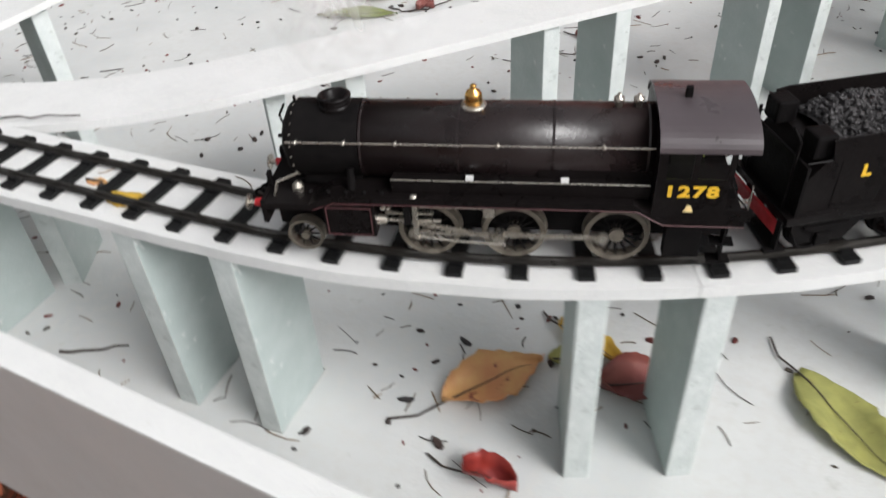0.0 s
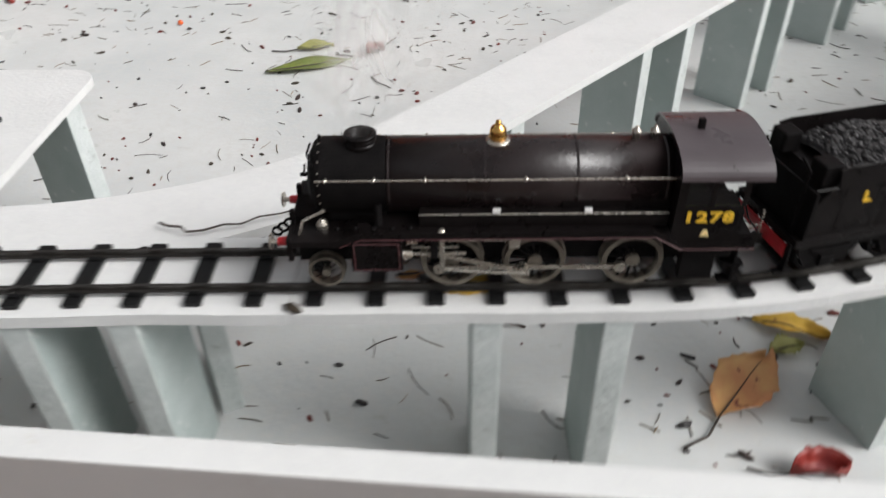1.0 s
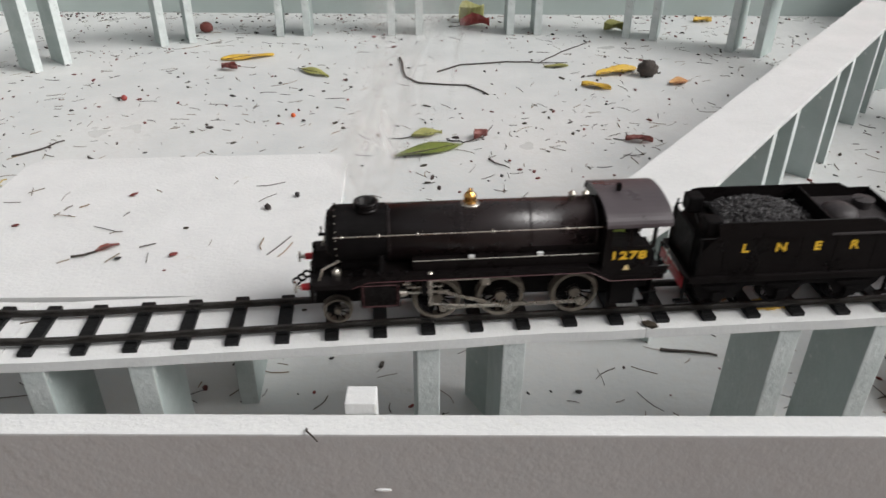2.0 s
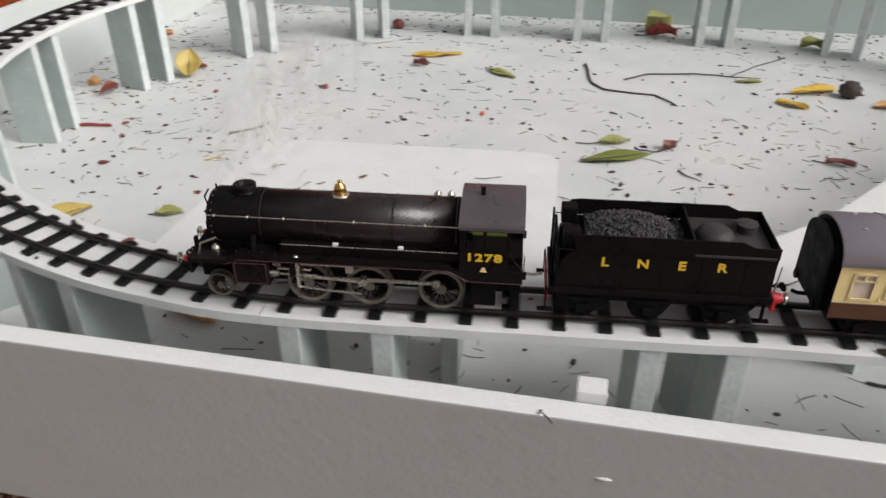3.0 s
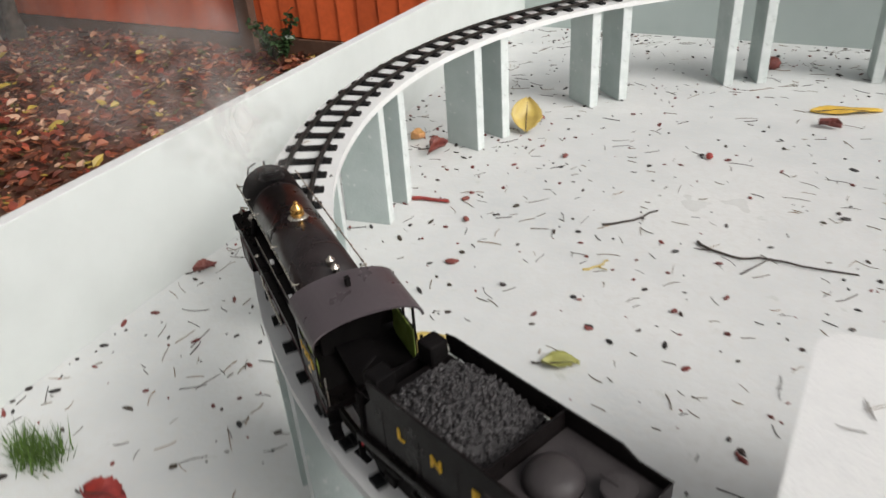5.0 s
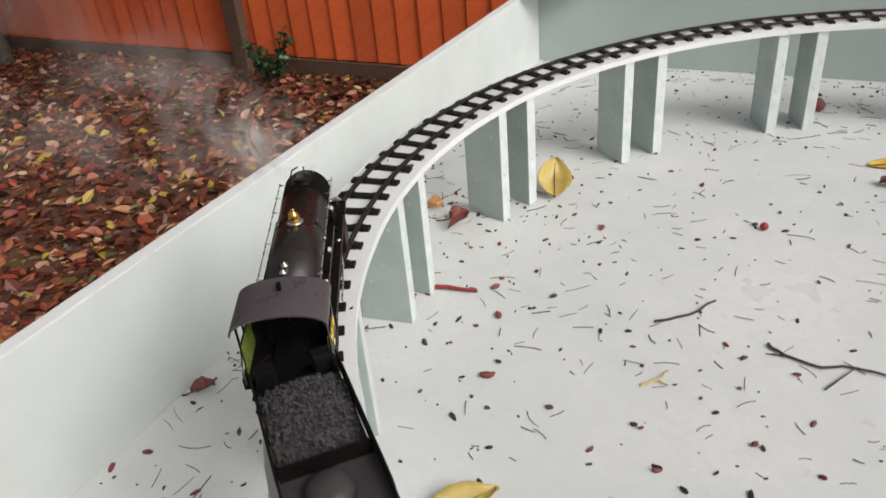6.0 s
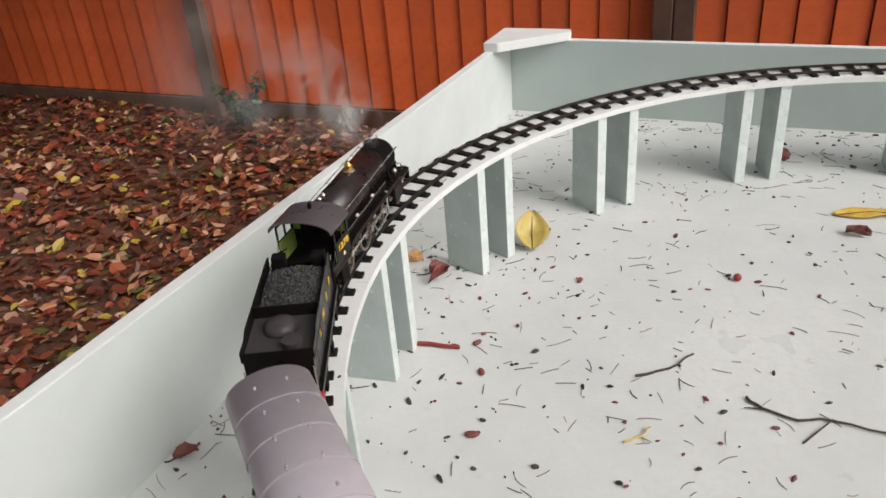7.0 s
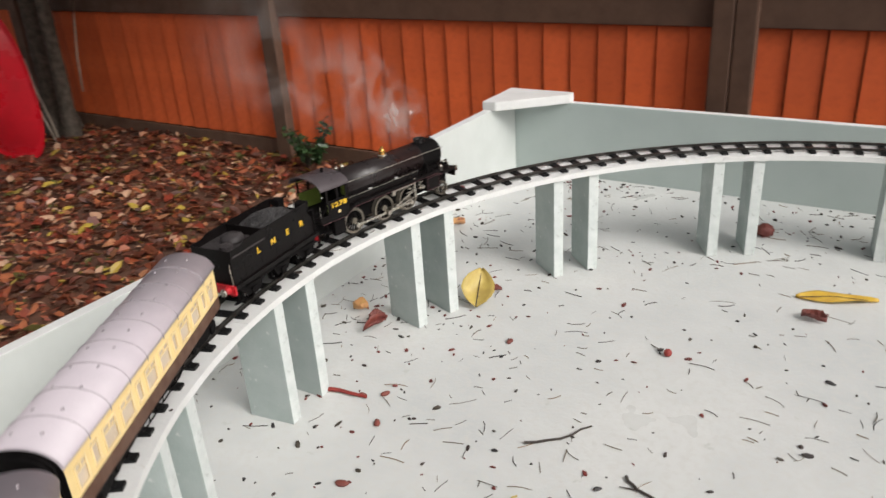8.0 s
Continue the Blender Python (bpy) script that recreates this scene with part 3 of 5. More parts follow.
        box(bm, -0.0705, 0.066, *sorted((y * 0.0165, y * 0.0258)), 0.0478, 0.0562, 0.0006)
        side_box = part("splasher_box", bm, "black", e)
        bm = bmesh.new()
        wire(bm, [(-0.070, y * 0.0259, 0.0563), (0.066, y * 0.0259, 0.0563)], 0.0004, 5)
        part("edging", bm, "steel", side_box, "thin bright edge")
        for x in (0.0235, -0.0265):
            bm = bmesh.new()
            box(bm, x - 0.0021, x + 0.0021, *sorted((y * 0.0225, y * 0.0250)), 0.0560, 0.0582, 0.0002)
            part("tag", bm, "white", side_box, "tiny white tag")
    # cylinders with lined covers, rods' guides
    for y in (-1, 1):
        bm = bmesh.new()
        a, b = sorted((y * 0.0150, y * 0.0322))
        box(bm, 0.0755, 0.1045, a, b, 0.0215, 0.0432, 0.0012)
        cyl = part("cylinder", bm, "black", e)
        bm = bmesh.new()
        yy = y * 0.0325
        wire(bm, [(0.0775, yy, 0.0232), (0.1025, yy, 0.0232), (0.1025, yy, 0.0412), (0.0775, yy, 0.0412), (0.0775, yy, 0.0232)], 0.00035, 4)
        part("lining", bm, "lining", cyl, "thin dark red outline")
        bm = bmesh.new()
        tube(bm, (0.0755, y * 0.0245, 0.0285), (0.0705, y * 0.0245, 0.0285), 0.0034, 0.0026)
        tube(bm, (0.0735, y * 0.0245, 0.0372), (0.0675, y * 0.0245, 0.0372), 0.0020, 0.0016)
        tube(bm, (0.0705, y * 0.0245, 0.0285), (0.040, y * 0.0245, 0.0285), 0.0010, seg=8)
        box(bm, 0.044, 0.071, y * 0.0245 - 0.0012, y * 0.0245 + 0.0012, 0.0330, 0.0345)
        part("piston_gland", bm, "steel", cyl)
        bm = bmesh.new()
        box(bm, 0.0520, 0.0550, y * 0.0290 - 0.0008, y * 0.0290 + 0.0008, 0.0190, 0.0450, 0.0005)
        bmesh.ops.create_icosphere(bm, subdivisions=2, radius=0.0024, matrix=Matrix.Translation((0.0538, y * 0.0290, 0.0468)))
        part("valve_link", bm, "steel", e, "bright steel valve-gear link")
        bm = bmesh.new()
        box(bm, 0.012, 0.0530, y * 0.0268 - 0.0007, y * 0.0268 + 0.0007, 0.0392, 0.0412, 0.0003)
        box(bm, 0.010, 0.0165, y * 0.0268 - 0.0012, y * 0.0268 + 0.0012, 0.0340, 0.0432, 0.0008)
        part("radius_rod", bm, "steel", e)
        bm = bmesh.new()
        wire(bm, [(0.0530, y * 0.0285, 0.0200), (0.030, y * 0.0290, 0.0180), (0.004, y * 0.0290, 0.0165)], 0.0009, 6)
        part("eccentric_rod", bm, "steel", e)
        bm = bmesh.new()
        a, b = sorted((y * 0.0150, y * 0.0300))
        box(bm, 0.0560, 0.0600, a, b, 0.0290, 0.0440, 0.0006)
        part("motion_bracket", bm, "dull_black", e)
        bm = bmesh.new()
        for k in range(5):
            bmesh.ops.create_icosphere(bm, subdivisions=2, radius=0.0014, matrix=Matrix.Translation((0.071 + k * 0.010, y * 0.0275, 0.0486)))
        part("rivets", bm, "dull_black", e)
    # buffer beam, buffers, coupling hook, lamp
    bm = bmesh.new()
    box(bm, 0.1370, 0.1400, -0.0310, 0.0310, 0.0285, 0.0430, 0.0008)
    part("buffer_beam", bm, "black", e)
    for y in (-0.021, 0.021):
        bm = bmesh.new()
        tube(bm, (0.140, y, 0.0355), (0.1465, y, 0.0355), 0.0030, 0.0024, 16)
        b = part("buffer", bm, "red", e, "red buffer")
        bm = bmesh.new()
        tube(bm, (0.1465, y, 0.0355), (0.1500, y, 0.0355), 0.0014, seg=10)
        tube(bm, (0.1500, y, 0.0355), (0.1512, y, 0.0355), 0.0048, 0.0044, 18)
        part("buffer_head", bm, "steel", b)
    bm = bmesh.new()
    for k in range(3):
        a = k * 0.6
        ring(bm, 0.0022, 0.0034, -0.0008, 0.0008, (0.1440 + 0.004 * k, 0.0330 - 0.003 * k), 14)
    part("coupling", bm, "dull_black", e)
    for y in (-0.018, 0.018):
        bm = bmesh.new()
        lathe(bm, [(0.0032, 0.0), (0.0034, 0.003), (0.0026, 0.0046), (0.0012, 0.0060)], 14, pose(0.121, y, 0.0425))
        part("lubricator", bm, "steel", e)
    for y in (-0.024, 0.024):
        bm = bmesh.new()
        wire(bm, [(0.133, y, 0.0425), (0.130, y, 0.0520), (0.118, y * 0.86, 0.0560)], 0.0009, 6)
        part("front_pipe", bm, "steel", e)
        bm = bmesh.new()
        box(bm, 0.137, 0.1395, y * 0.55 - 0.002, y * 0.55 + 0.002, 0.0425, 0.0515, 0.0006)
        part("lamp_bracket", bm, "dull_black", e)
        bm = bmesh.new()
        tube(bm, (0.0885, y * 0.98, 0.0478), (0.0885, y * 0.86, 0.0600), 0.0022, seg=10)
        part("steam_pipe", bm, "dull_black", e)
    bm = bmesh.new()
    wire(bm, [(0.122, 0.015, bz + 0.012), (0.1255, 0.012, bz + 0.020), (0.124, 0.006, bz + 0.0235)], 0.0007, 5)
    wire(bm, [(0.120, 0, bz + br - 0.001), (0.120, 0.0, bz + br + 0.004)], 0.0008, 5)
    part("lamp_iron", bm, "dull_black", e)
    # cab: sides with window openings, front, roof
    c0, c1, zb, ze = -0.0715, -0.1075, 0.0395, 0.0813
    for y in (-1, 1):
        bm = bmesh.new()
        a, b = sorted((y * 0.0302, y * 0.0312))
        box(bm, c1, c0, a, b, zb, 0.0640)
        box(bm, -0.0760, c0, a, b, 0.0640, ze)
        box(bm, -0.0915, -0.0885, a, b, 0.0640, 0.0790)
        box(bm, c1, c0, a, b, 0.0790, ze)
        box(bm, c1 - 0.0012, c1 + 0.0016, a, b, 0.0640, ze)
        box(bm, -0.1215, c1, a, b, zb, 0.0460)
        wire(bm, [(c1 - 0.0005, y * 0.0307, 0.064), (-0.1115, y * 0.0307, 0.0555), (-0.1185, y * 0.0307, 0.047)], 0.0005, 5)
        part("cab_side", bm, "black", e)
        bm = bmesh.new()
        a, b = sorted((y * 0.0294, y * 0.0301))
        box(bm, c1, c0 - 0.0005, a, b, zb, 0.0635)
        box(bm, c1, c0 - 0.0005, a, b, 0.0792, ze - 0.001)
        part("cab_lining", bm, "green", e, "yellow-green inside of the cab")
        letters("1278", 0.0090, e, "cab_number", side_pose(-0.0895, y * 0.0316, 0.0568) @ Matrix.Diagonal((1.35, 1, 1, 1)), "yellow", 1.16)
        bm = bmesh.new()
        prism(bm, [(-0.092, 0.0445), (-0.087, 0.0445), (-0.0885, 0.0485), (-0.0905, 0.0485)], *sorted((y * 0.0312, y * 0.0316)))
        part("crest", bm, "cream", e, "tiny faded crest")
        bm = bmesh.new()
        a, b = sorted((y * 0.0230, y * 0.0300))
        box(bm, -0.0995, -0.0805, a, b, 0.0130, 0.0350, 0.0008)
        part("ash_box", bm, "dull_black", e)
        bm = bmesh.new()
        box(bm, -0.1165, -0.1045, a, b, 0.0095, 0.0110)
        box(bm, -0.1165, -0.1045, a, b, 0.0215, 0.0230)
        box(bm, -0.1115, -0.1105, a, b, 0.0095, 0.0350)
        part("step", bm, "dull_black", e)
        bm = bmesh.new()
        wire(bm, [(-0.1195, y * 0.0295, 0.0395), (-0.1195, y * 0.0295, 0.0600)], 0.0005, 5)
        part("grab_rail", bm, "steel", e)
    bm = bmesh.new()
    box(bm, c0 - 0.001, c0, -0.0302, 0.0302, 0.0475, ze)
    prism_pts = [(0.0302 * math.cos(radians(d)), ze + 0.0115 * math.sin(radians(d))) for d in range(0, 181, 12)]
    va = [bm.verts.new((c0, y, z)) for y, z in prism_pts]
    vb = [bm.verts.new((c0 - 0.001, y, z)) for y, z in prism_pts]
    bm.faces.new(va)
    bm.faces.new(vb[::-1])
    part("cab_front", bm, "black", e)
    bm = bmesh.new()
    va = [bm.verts.new((c0 - 0.0014, y, z)) for y, z in prism_pts]
    bm.faces.new(va)
    box(bm, c0 - 0.0016, c0 - 0.0011, -0.0298, 0.0298, 0.062, ze)
    part("cab_front_lining", bm, "green", e, "yellow-green inside of the cab")
    bm = bmesh.new()
    rows = []
    for x in (-0.0708, -0.1186):
        o = [(0.0335 * math.cos(radians(d)), ze - 0.0005 + 0.0130 * math.sin(radians(d)) ** 0.85) for d in range(0, 181, 9)]
        i = [(0.0325 * math.cos(radians(d)), ze - 0.0010 + 0.0121 * math.sin(radians(d)) ** 0.85) for d in range(180, -1, -9)]
        rows.append([bm.verts.new((x, y, z)) for y, z in o + i])
    n = len(rows[0])
    for k in range(n):
        bm.faces.new((rows[0][k], rows[0][(k + 1) % n], rows[1][(k + 1) % n], rows[1][k]))
    h = n // 2
    for r in rows:
        for k in range(h - 1):
            bm.faces.new((r[k], r[k + 1], r[n - 2 - k], r[n - 1 - k]))
    roof = part("cab_roof", bm, "roof_grey", e, "dull black curved cab roof with sky sheen in its grey")
    bm = bmesh.new()
    box(bm, -0.0935, -0.0875, -0.0045, 0.0045, 0.0915, 0.0935, 0.0004)
    box(bm, -0.0885, -0.0850, -0.0015, 0.0015, 0.0925, 0.0995, 0.0004)
    part("whistle", bm, "dull_black", roof)
    bm = bmesh.new()
    box(bm, -0.0765, -0.0735, -0.0200, 0.0200, 0.0400, 0.0790, 0.001)
    for y, z in ((-0.012, 0.066), (0.004, 0.072), (0.013, 0.064)):
        ring(bm, 0.0018, 0.0032, -0.0005, 0.0005, (-0.0775, z), 12)
        tube(bm, (-0.0765, y, z), (-0.0800, y, z), 0.0028, seg=14)
    wire(bm, [(-0.080, -0.006, 0.070), (-0.088, 0.004, 0.078)], 0.0009, 6)
    box(bm, -0.106, -0.0715, -0.0290, 0.0290, 0.0396, 0.0408)
    part("backhead", bm, "dull_black", e)
    # wheels
    wheels = []
    for x in (0.048, 0.0, -0.0567):
        for y in (-0.0168, 0.0168):
            wheels.append((wheel(e, x, y, 0.0178, 0.0178, 15), x, y, 0.0178))
    for y in (-0.0168, 0.0168):
        wheels.append((wheel(e, 0.122, y, 0.0107, 0.0107, 10, "pony_wheel", weight=False), 0.122, y, 0.0107))
    rods = []
    for y in (-1, 1):
        bm = bmesh.new()
        box(bm, -0.0567, 0.048, y * 0.0212 - 0.0007, y * 0.0212 + 0.0007, -0.0016, 0.0016, 0.0004)
        for x in (0.048, 0.0, -0.0567):
            tube(bm, (x, y * 0.0200, 0), (x, y * 0.0228, 0), 0.0036, seg=14)
        rods.append((part("coupling_rod", bm, "steel", e), y))
    crods = []
    for y in (-1, 1):
        bm = bmesh.new()
        box(bm, 0.0, 0.054, y * 0.0246 - 0.0006, y * 0.0246 + 0.0006, -0.0014, 0.0014, 0.0004)
        tube(bm, (0, y * 0.0232, 0), (0, y * 0.0260, 0), 0.0034, seg=14)
        tube(bm, (0.054, y * 0.0232, 0), (0.054, y * 0.0258, 0), 0.0022, seg=12)
        crods.append((part("connecting_rod", bm, "steel", e), y))
    MOVING["engine"], MOVING["wheels"], MOVING["rods"], MOVING["crods"] = e, wheels, rods, crods
    return e


engine()


def tender():
    t = tagged(new("tender"), "black model tender with yellow letters and a coal heap", "tender")
    # local: middle wheel at 0
    f, r = 0.0725, -0.0850
    bm = bmesh.new()
    prism(bm, [(r, 0.0332), (f, 0.0332), (f - 0.004, 0.0560), (f - 0.012, 0.0655), (r, 0.0655)], -0.0270, 0.0270)
    part("tank", bm, "black", t)
    bm = bmesh.new()
    box(bm, r - 0.004, f + 0.004, -0.0298, 0.0298, 0.0280, 0.0332, 0.0005)
    part("running_plate", bm, "black", t)
    # flared top walls
    for y in (-1, 1):
        bm = bmesh.new()
        prof = [(f - 0.014, 0.0655), (f - 0.011, 0.0770), (f - 0.018, 0.0785), (-0.058, 0.0785), (-0.067, 0.0743), (r, 0.0743), (r, 0.0655)]
        prism(bm, prof, y * 0.0280 - 0.0005, y * 0.0280 + 0.0005)
        part("side_wall", bm, "black", t)
        bm = bmesh.new()
        wire(bm, [(f - 0.011, y * 0.0280, 0.0773), (f - 0.018, y * 0.0280, 0.0786), (-0.058, y * 0.0280, 0.0786), (-0.067, y * 0.0280, 0.0744), (r, y * 0.0280, 0.0744)], 0.0007, 6)
        wire(bm, [(r, y * 0.0278, 0.0660), (f, y * 0.0278, 0.0660)], 0.0005, 5)
        part("beading", bm, "black", t)
        for x in (0.052, 0.023, -0.006, -0.033, -0.064):
            bm = bmesh.new()
            box(bm, x - 0.0003, x + 0.0003, *sorted((y * 0.0268, y * 0.02725)), 0.0340, 0.0650)
            part("seam", bm, "black", t)
    bm = bmesh.new()
    box(bm, r, r + 0.001, -0.0280, 0.0280, 0.0655, 0.0743)
    part("rear_wall", bm, "black", t)
    bm = bmesh.new()
    box(bm, -0.0255, -0.0240, -0.0270, 0.0270, 0.0655, 0.0780, 0.0003)
    part("bulkhead", bm, "black", t)
    bm = bmesh.new()
    box(bm, r + 0.002, -0.026, -0.029, 0.029, 0.0655, 0.0677, 0.0005)
    part("tank_top", bm, "tender_top", t)
    bm = bmesh.new()
    lathe(bm, [(0.0145, 0.0), (0.0142, 0.0025), (0.0125, 0.0060), (0.0085, 0.0085), (0.003, 0.0096), (0.001, 0.0097)], 28, pose(-0.0440, 0.003, 0.0675))
    part("water_dome", bm, "tender_top", t, smooth=True)
    bm = bmesh.new()
    lathe(bm, [(0.0075, 0.0), (0.0075, 0.0052), (0.0082, 0.0056), (0.0082, 0.0068), (0.003, 0.0074)], 20, pose(-0.0700, -0.010, 0.0675))
    tube(bm, (-0.0700, -0.010, 0.0750), (-0.0600, -0.010, 0.0750), 0.0007, seg=6)
    part("filler", bm, "tender_top", t)
    for y in (-0.0185, 0.0185):
        bm = bmesh.new()
        box(bm, f - 0.016, f - 0.004, y - 0.0065, y + 0.0065, 0.0655, 0.0785, 0.0015)
        part("tool_box", bm, "dull_black", t)
    bm = bmesh.new()
    box(bm, f - 0.002, f, -0.029, 0.029, 0.0332, 0.0640, 0.0004)
    tube(bm, (f + 0.0015, -0.020, 0.033), (f + 0.0015, -0.020, 0.0745), 0.0009, seg=8)
    tube(bm, (f + 0.0015, 0.020, 0.033), (f + 0.0015, 0.020, 0.0745), 0.0009, seg=8)
    tube(bm, (f + 0.0015, 0.020, 0.0745), (f + 0.0015, 0.012, 0.0785), 0.0009, seg=8)
    part("front_plate", bm, "dull_black", t)
    bm = bmesh.new()
    box(bm, f + 0.0042, f + 0.0060, -0.0270, 0.0270, 0.0195, 0.0278, 0.0005)
    part("drag_beam", bm, "red", t, "red front beam")
    # coal heap of small lumps
    rng = random.Random(11)
    bm = bmesh.new()
    for k in range(1100):
        x = rng.uniform(-0.0225, 0.050)
        y = rng.uniform(-0.0255, 0.0255)
        u = ((x - 0.020) / 0.042) ** 2 + (y / 0.034) ** 2
        z = 0.0665 + 0.0112 * max(0.0, 1 - u) + rng.uniform(-0.001, 0.001)
        d = rng.uniform(0.0008, 0.0017)
        r0 = bmesh.ops.create_icosphere(bm, subdivisions=1, radius=d, matrix=pose(x, y, z, rng.uniform(0, 360), rng.uniform(0, 360), 0))
        for v in r0["verts"]:
            v.co += Vector((rng.uniform(-1, 1), rng.uniform(-1, 1), rng.uniform(-1, 1))) * d * 0.28
    c = part("coal", bm, "coal", t, "heap of small black coal")
    bm = bmesh.new()
    rows = []
    for i in range(17):
        x = -0.0235 + 0.0750 * i / 16
        rows.append([bm.verts.new((x, -0.0268 + 0.0536 * j / 12, 0.0655 + 0.0110 * max(0.0, 1 - ((x - 0.020) / 0.042) ** 2 - ((-0.0268 + 0.0536 * j / 12) / 0.034) ** 2))) for j in range(13)])
    for a, b in zip(rows, rows[1:]):
        for j in range(12):
            bm.faces.new((a[j], a[j + 1], b[j + 1], b[j]))
    part("coal_bed", bm, "coal", t)
    # axle guards, springs and wheels
    for y in (-1, 1):
        bm = bmesh.new()
        a, b = sorted((y * 0.0250, y * 0.0268))
        prism(bm, [(0.070, 0.031), (0.070, 0.022), (0.064, 0.0115), (0.037, 0.0115), (0.030, 0.022), (0.016, 0.022), (0.010, 0.0115), (-0.010, 0.0115),
                   (-0.016, 0.022), (-0.036, 0.022), (-0.044, 0.0115), (-0.066, 0.0115), (-0.076, 0.022), (-0.081, 0.031)], a, b)
        g = part("axle_guard", bm, "dull_black", t)
        for x in (0.0505, 0.0, -0.055):
            bm = bmesh.new()
            box(bm, x - 0.0045, x + 0.0045, y * 0.0280 - 0.0012, y * 0.0280 + 0.0012, 0.0105, 0.0185, 0.0008)
            part("axle_box", bm, "dull_black", g)
            bm = bmesh.new()
            prism(bm, [(x - 0.013, 0.0246), (x - 0.013, 0.0236), (x - 0.006, 0.0205), (x + 0.006, 0.0205), (x + 0.013, 0.0236), (x + 0.013, 0.0246)], y * 0.0280 - 0.001, y * 0.0280 + 0.001)
            part("spring", bm, "dull_black", g)
        for x in (0.078, -0.083):
            bm = bmesh.new()
            prism(bm, [(x - 0.006, 0.0105), (x + 0.006, 0.0105), (x + 0.006, 0.0120), (x + 0.0006, 0.0120), (x + 0.0006, 0.031), (x - 0.0006, 0.031), (x - 0.0006, 0.0120), (x - 0.006, 0.0120)],
                  y * 0.0268 - 0.002, y * 0.0268 + 0.002)
            part("step", bm, "dull_black", t)
        for ch, x in zip("LNER", (0.0370, 0.0095, -0.0185, -0.0470)):
            letters(ch, 0.0100, t, "letter", side_pose(x if y > 0 else -x - 0.0005, y * 0.0273, 0.0560) @ Matrix.Diagonal((1.15, 1, 1, 1)), "yellow")
    wheels = []
    for x in (0.0505, 0.0, -0.055):
        for y in (-0.0168, 0.0168):
            wheels.append((wheel(t, x, y, 0.0135, 0.0135, 10, "tender_wheel", "dull_black", False), x, y, 0.0135))
    bm = bmesh.new()
    box(bm, -0.0895, -0.0870, -0.031, 0.031, 0.0225, 0.0340, 0.0006)
    part("buffer_beam", bm, "red", t, "red rear beam")
    for y in (-0.021, 0.021):
        bm = bmesh.new()
        tube(bm, (-0.0895, y, 0.029), (-0.0960, y, 0.029), 0.0046, 0.0038, 18)
        b = part("buffer", bm, "red", t, "bright red buffer")
        bm = bmesh.new()
        tube(bm, (-0.0960, y, 0.029), (-0.0980, y, 0.029), 0.0022, seg=10)
        tube(bm, (-0.0980, y, 0.029), (-0.0995, y, 0.029), 0.0046, 0.0042, 18)
        part("buffer_head", bm, "steel", b)
    bm = bmesh.new()
    wire(bm, [(-0.0895, 0, 0.027), (-0.098, 0, 0.0255), (-0.106, 0, 0.0255)], 0.0011, 8)
    box(bm, -0.1055, -0.102, -0.004, 0.004, 0.0235, 0.0275, 0.0008)
    part("coupling", bm, "dull_black", t)
    for y in (-0.027, 0.027):
        bm = bmesh.new()
        tube(bm, (-0.0870, y, 0.034), (-0.0885, y, 0.060), 0.0006, seg=6)
        part("handrail", bm, "steel", t)
    bm = bmesh.new()
    wire(bm, [(0.080, 0, 0.026), (0.088, 0, 0.024), (0.098, 0, 0.026)], 0.0013, 8)
    part("drawbar", bm, "steel", t)
    MOVING["tender"] = t
    MOVING["tender_wheels"] = wheels


tender()

COACH = 0.3160


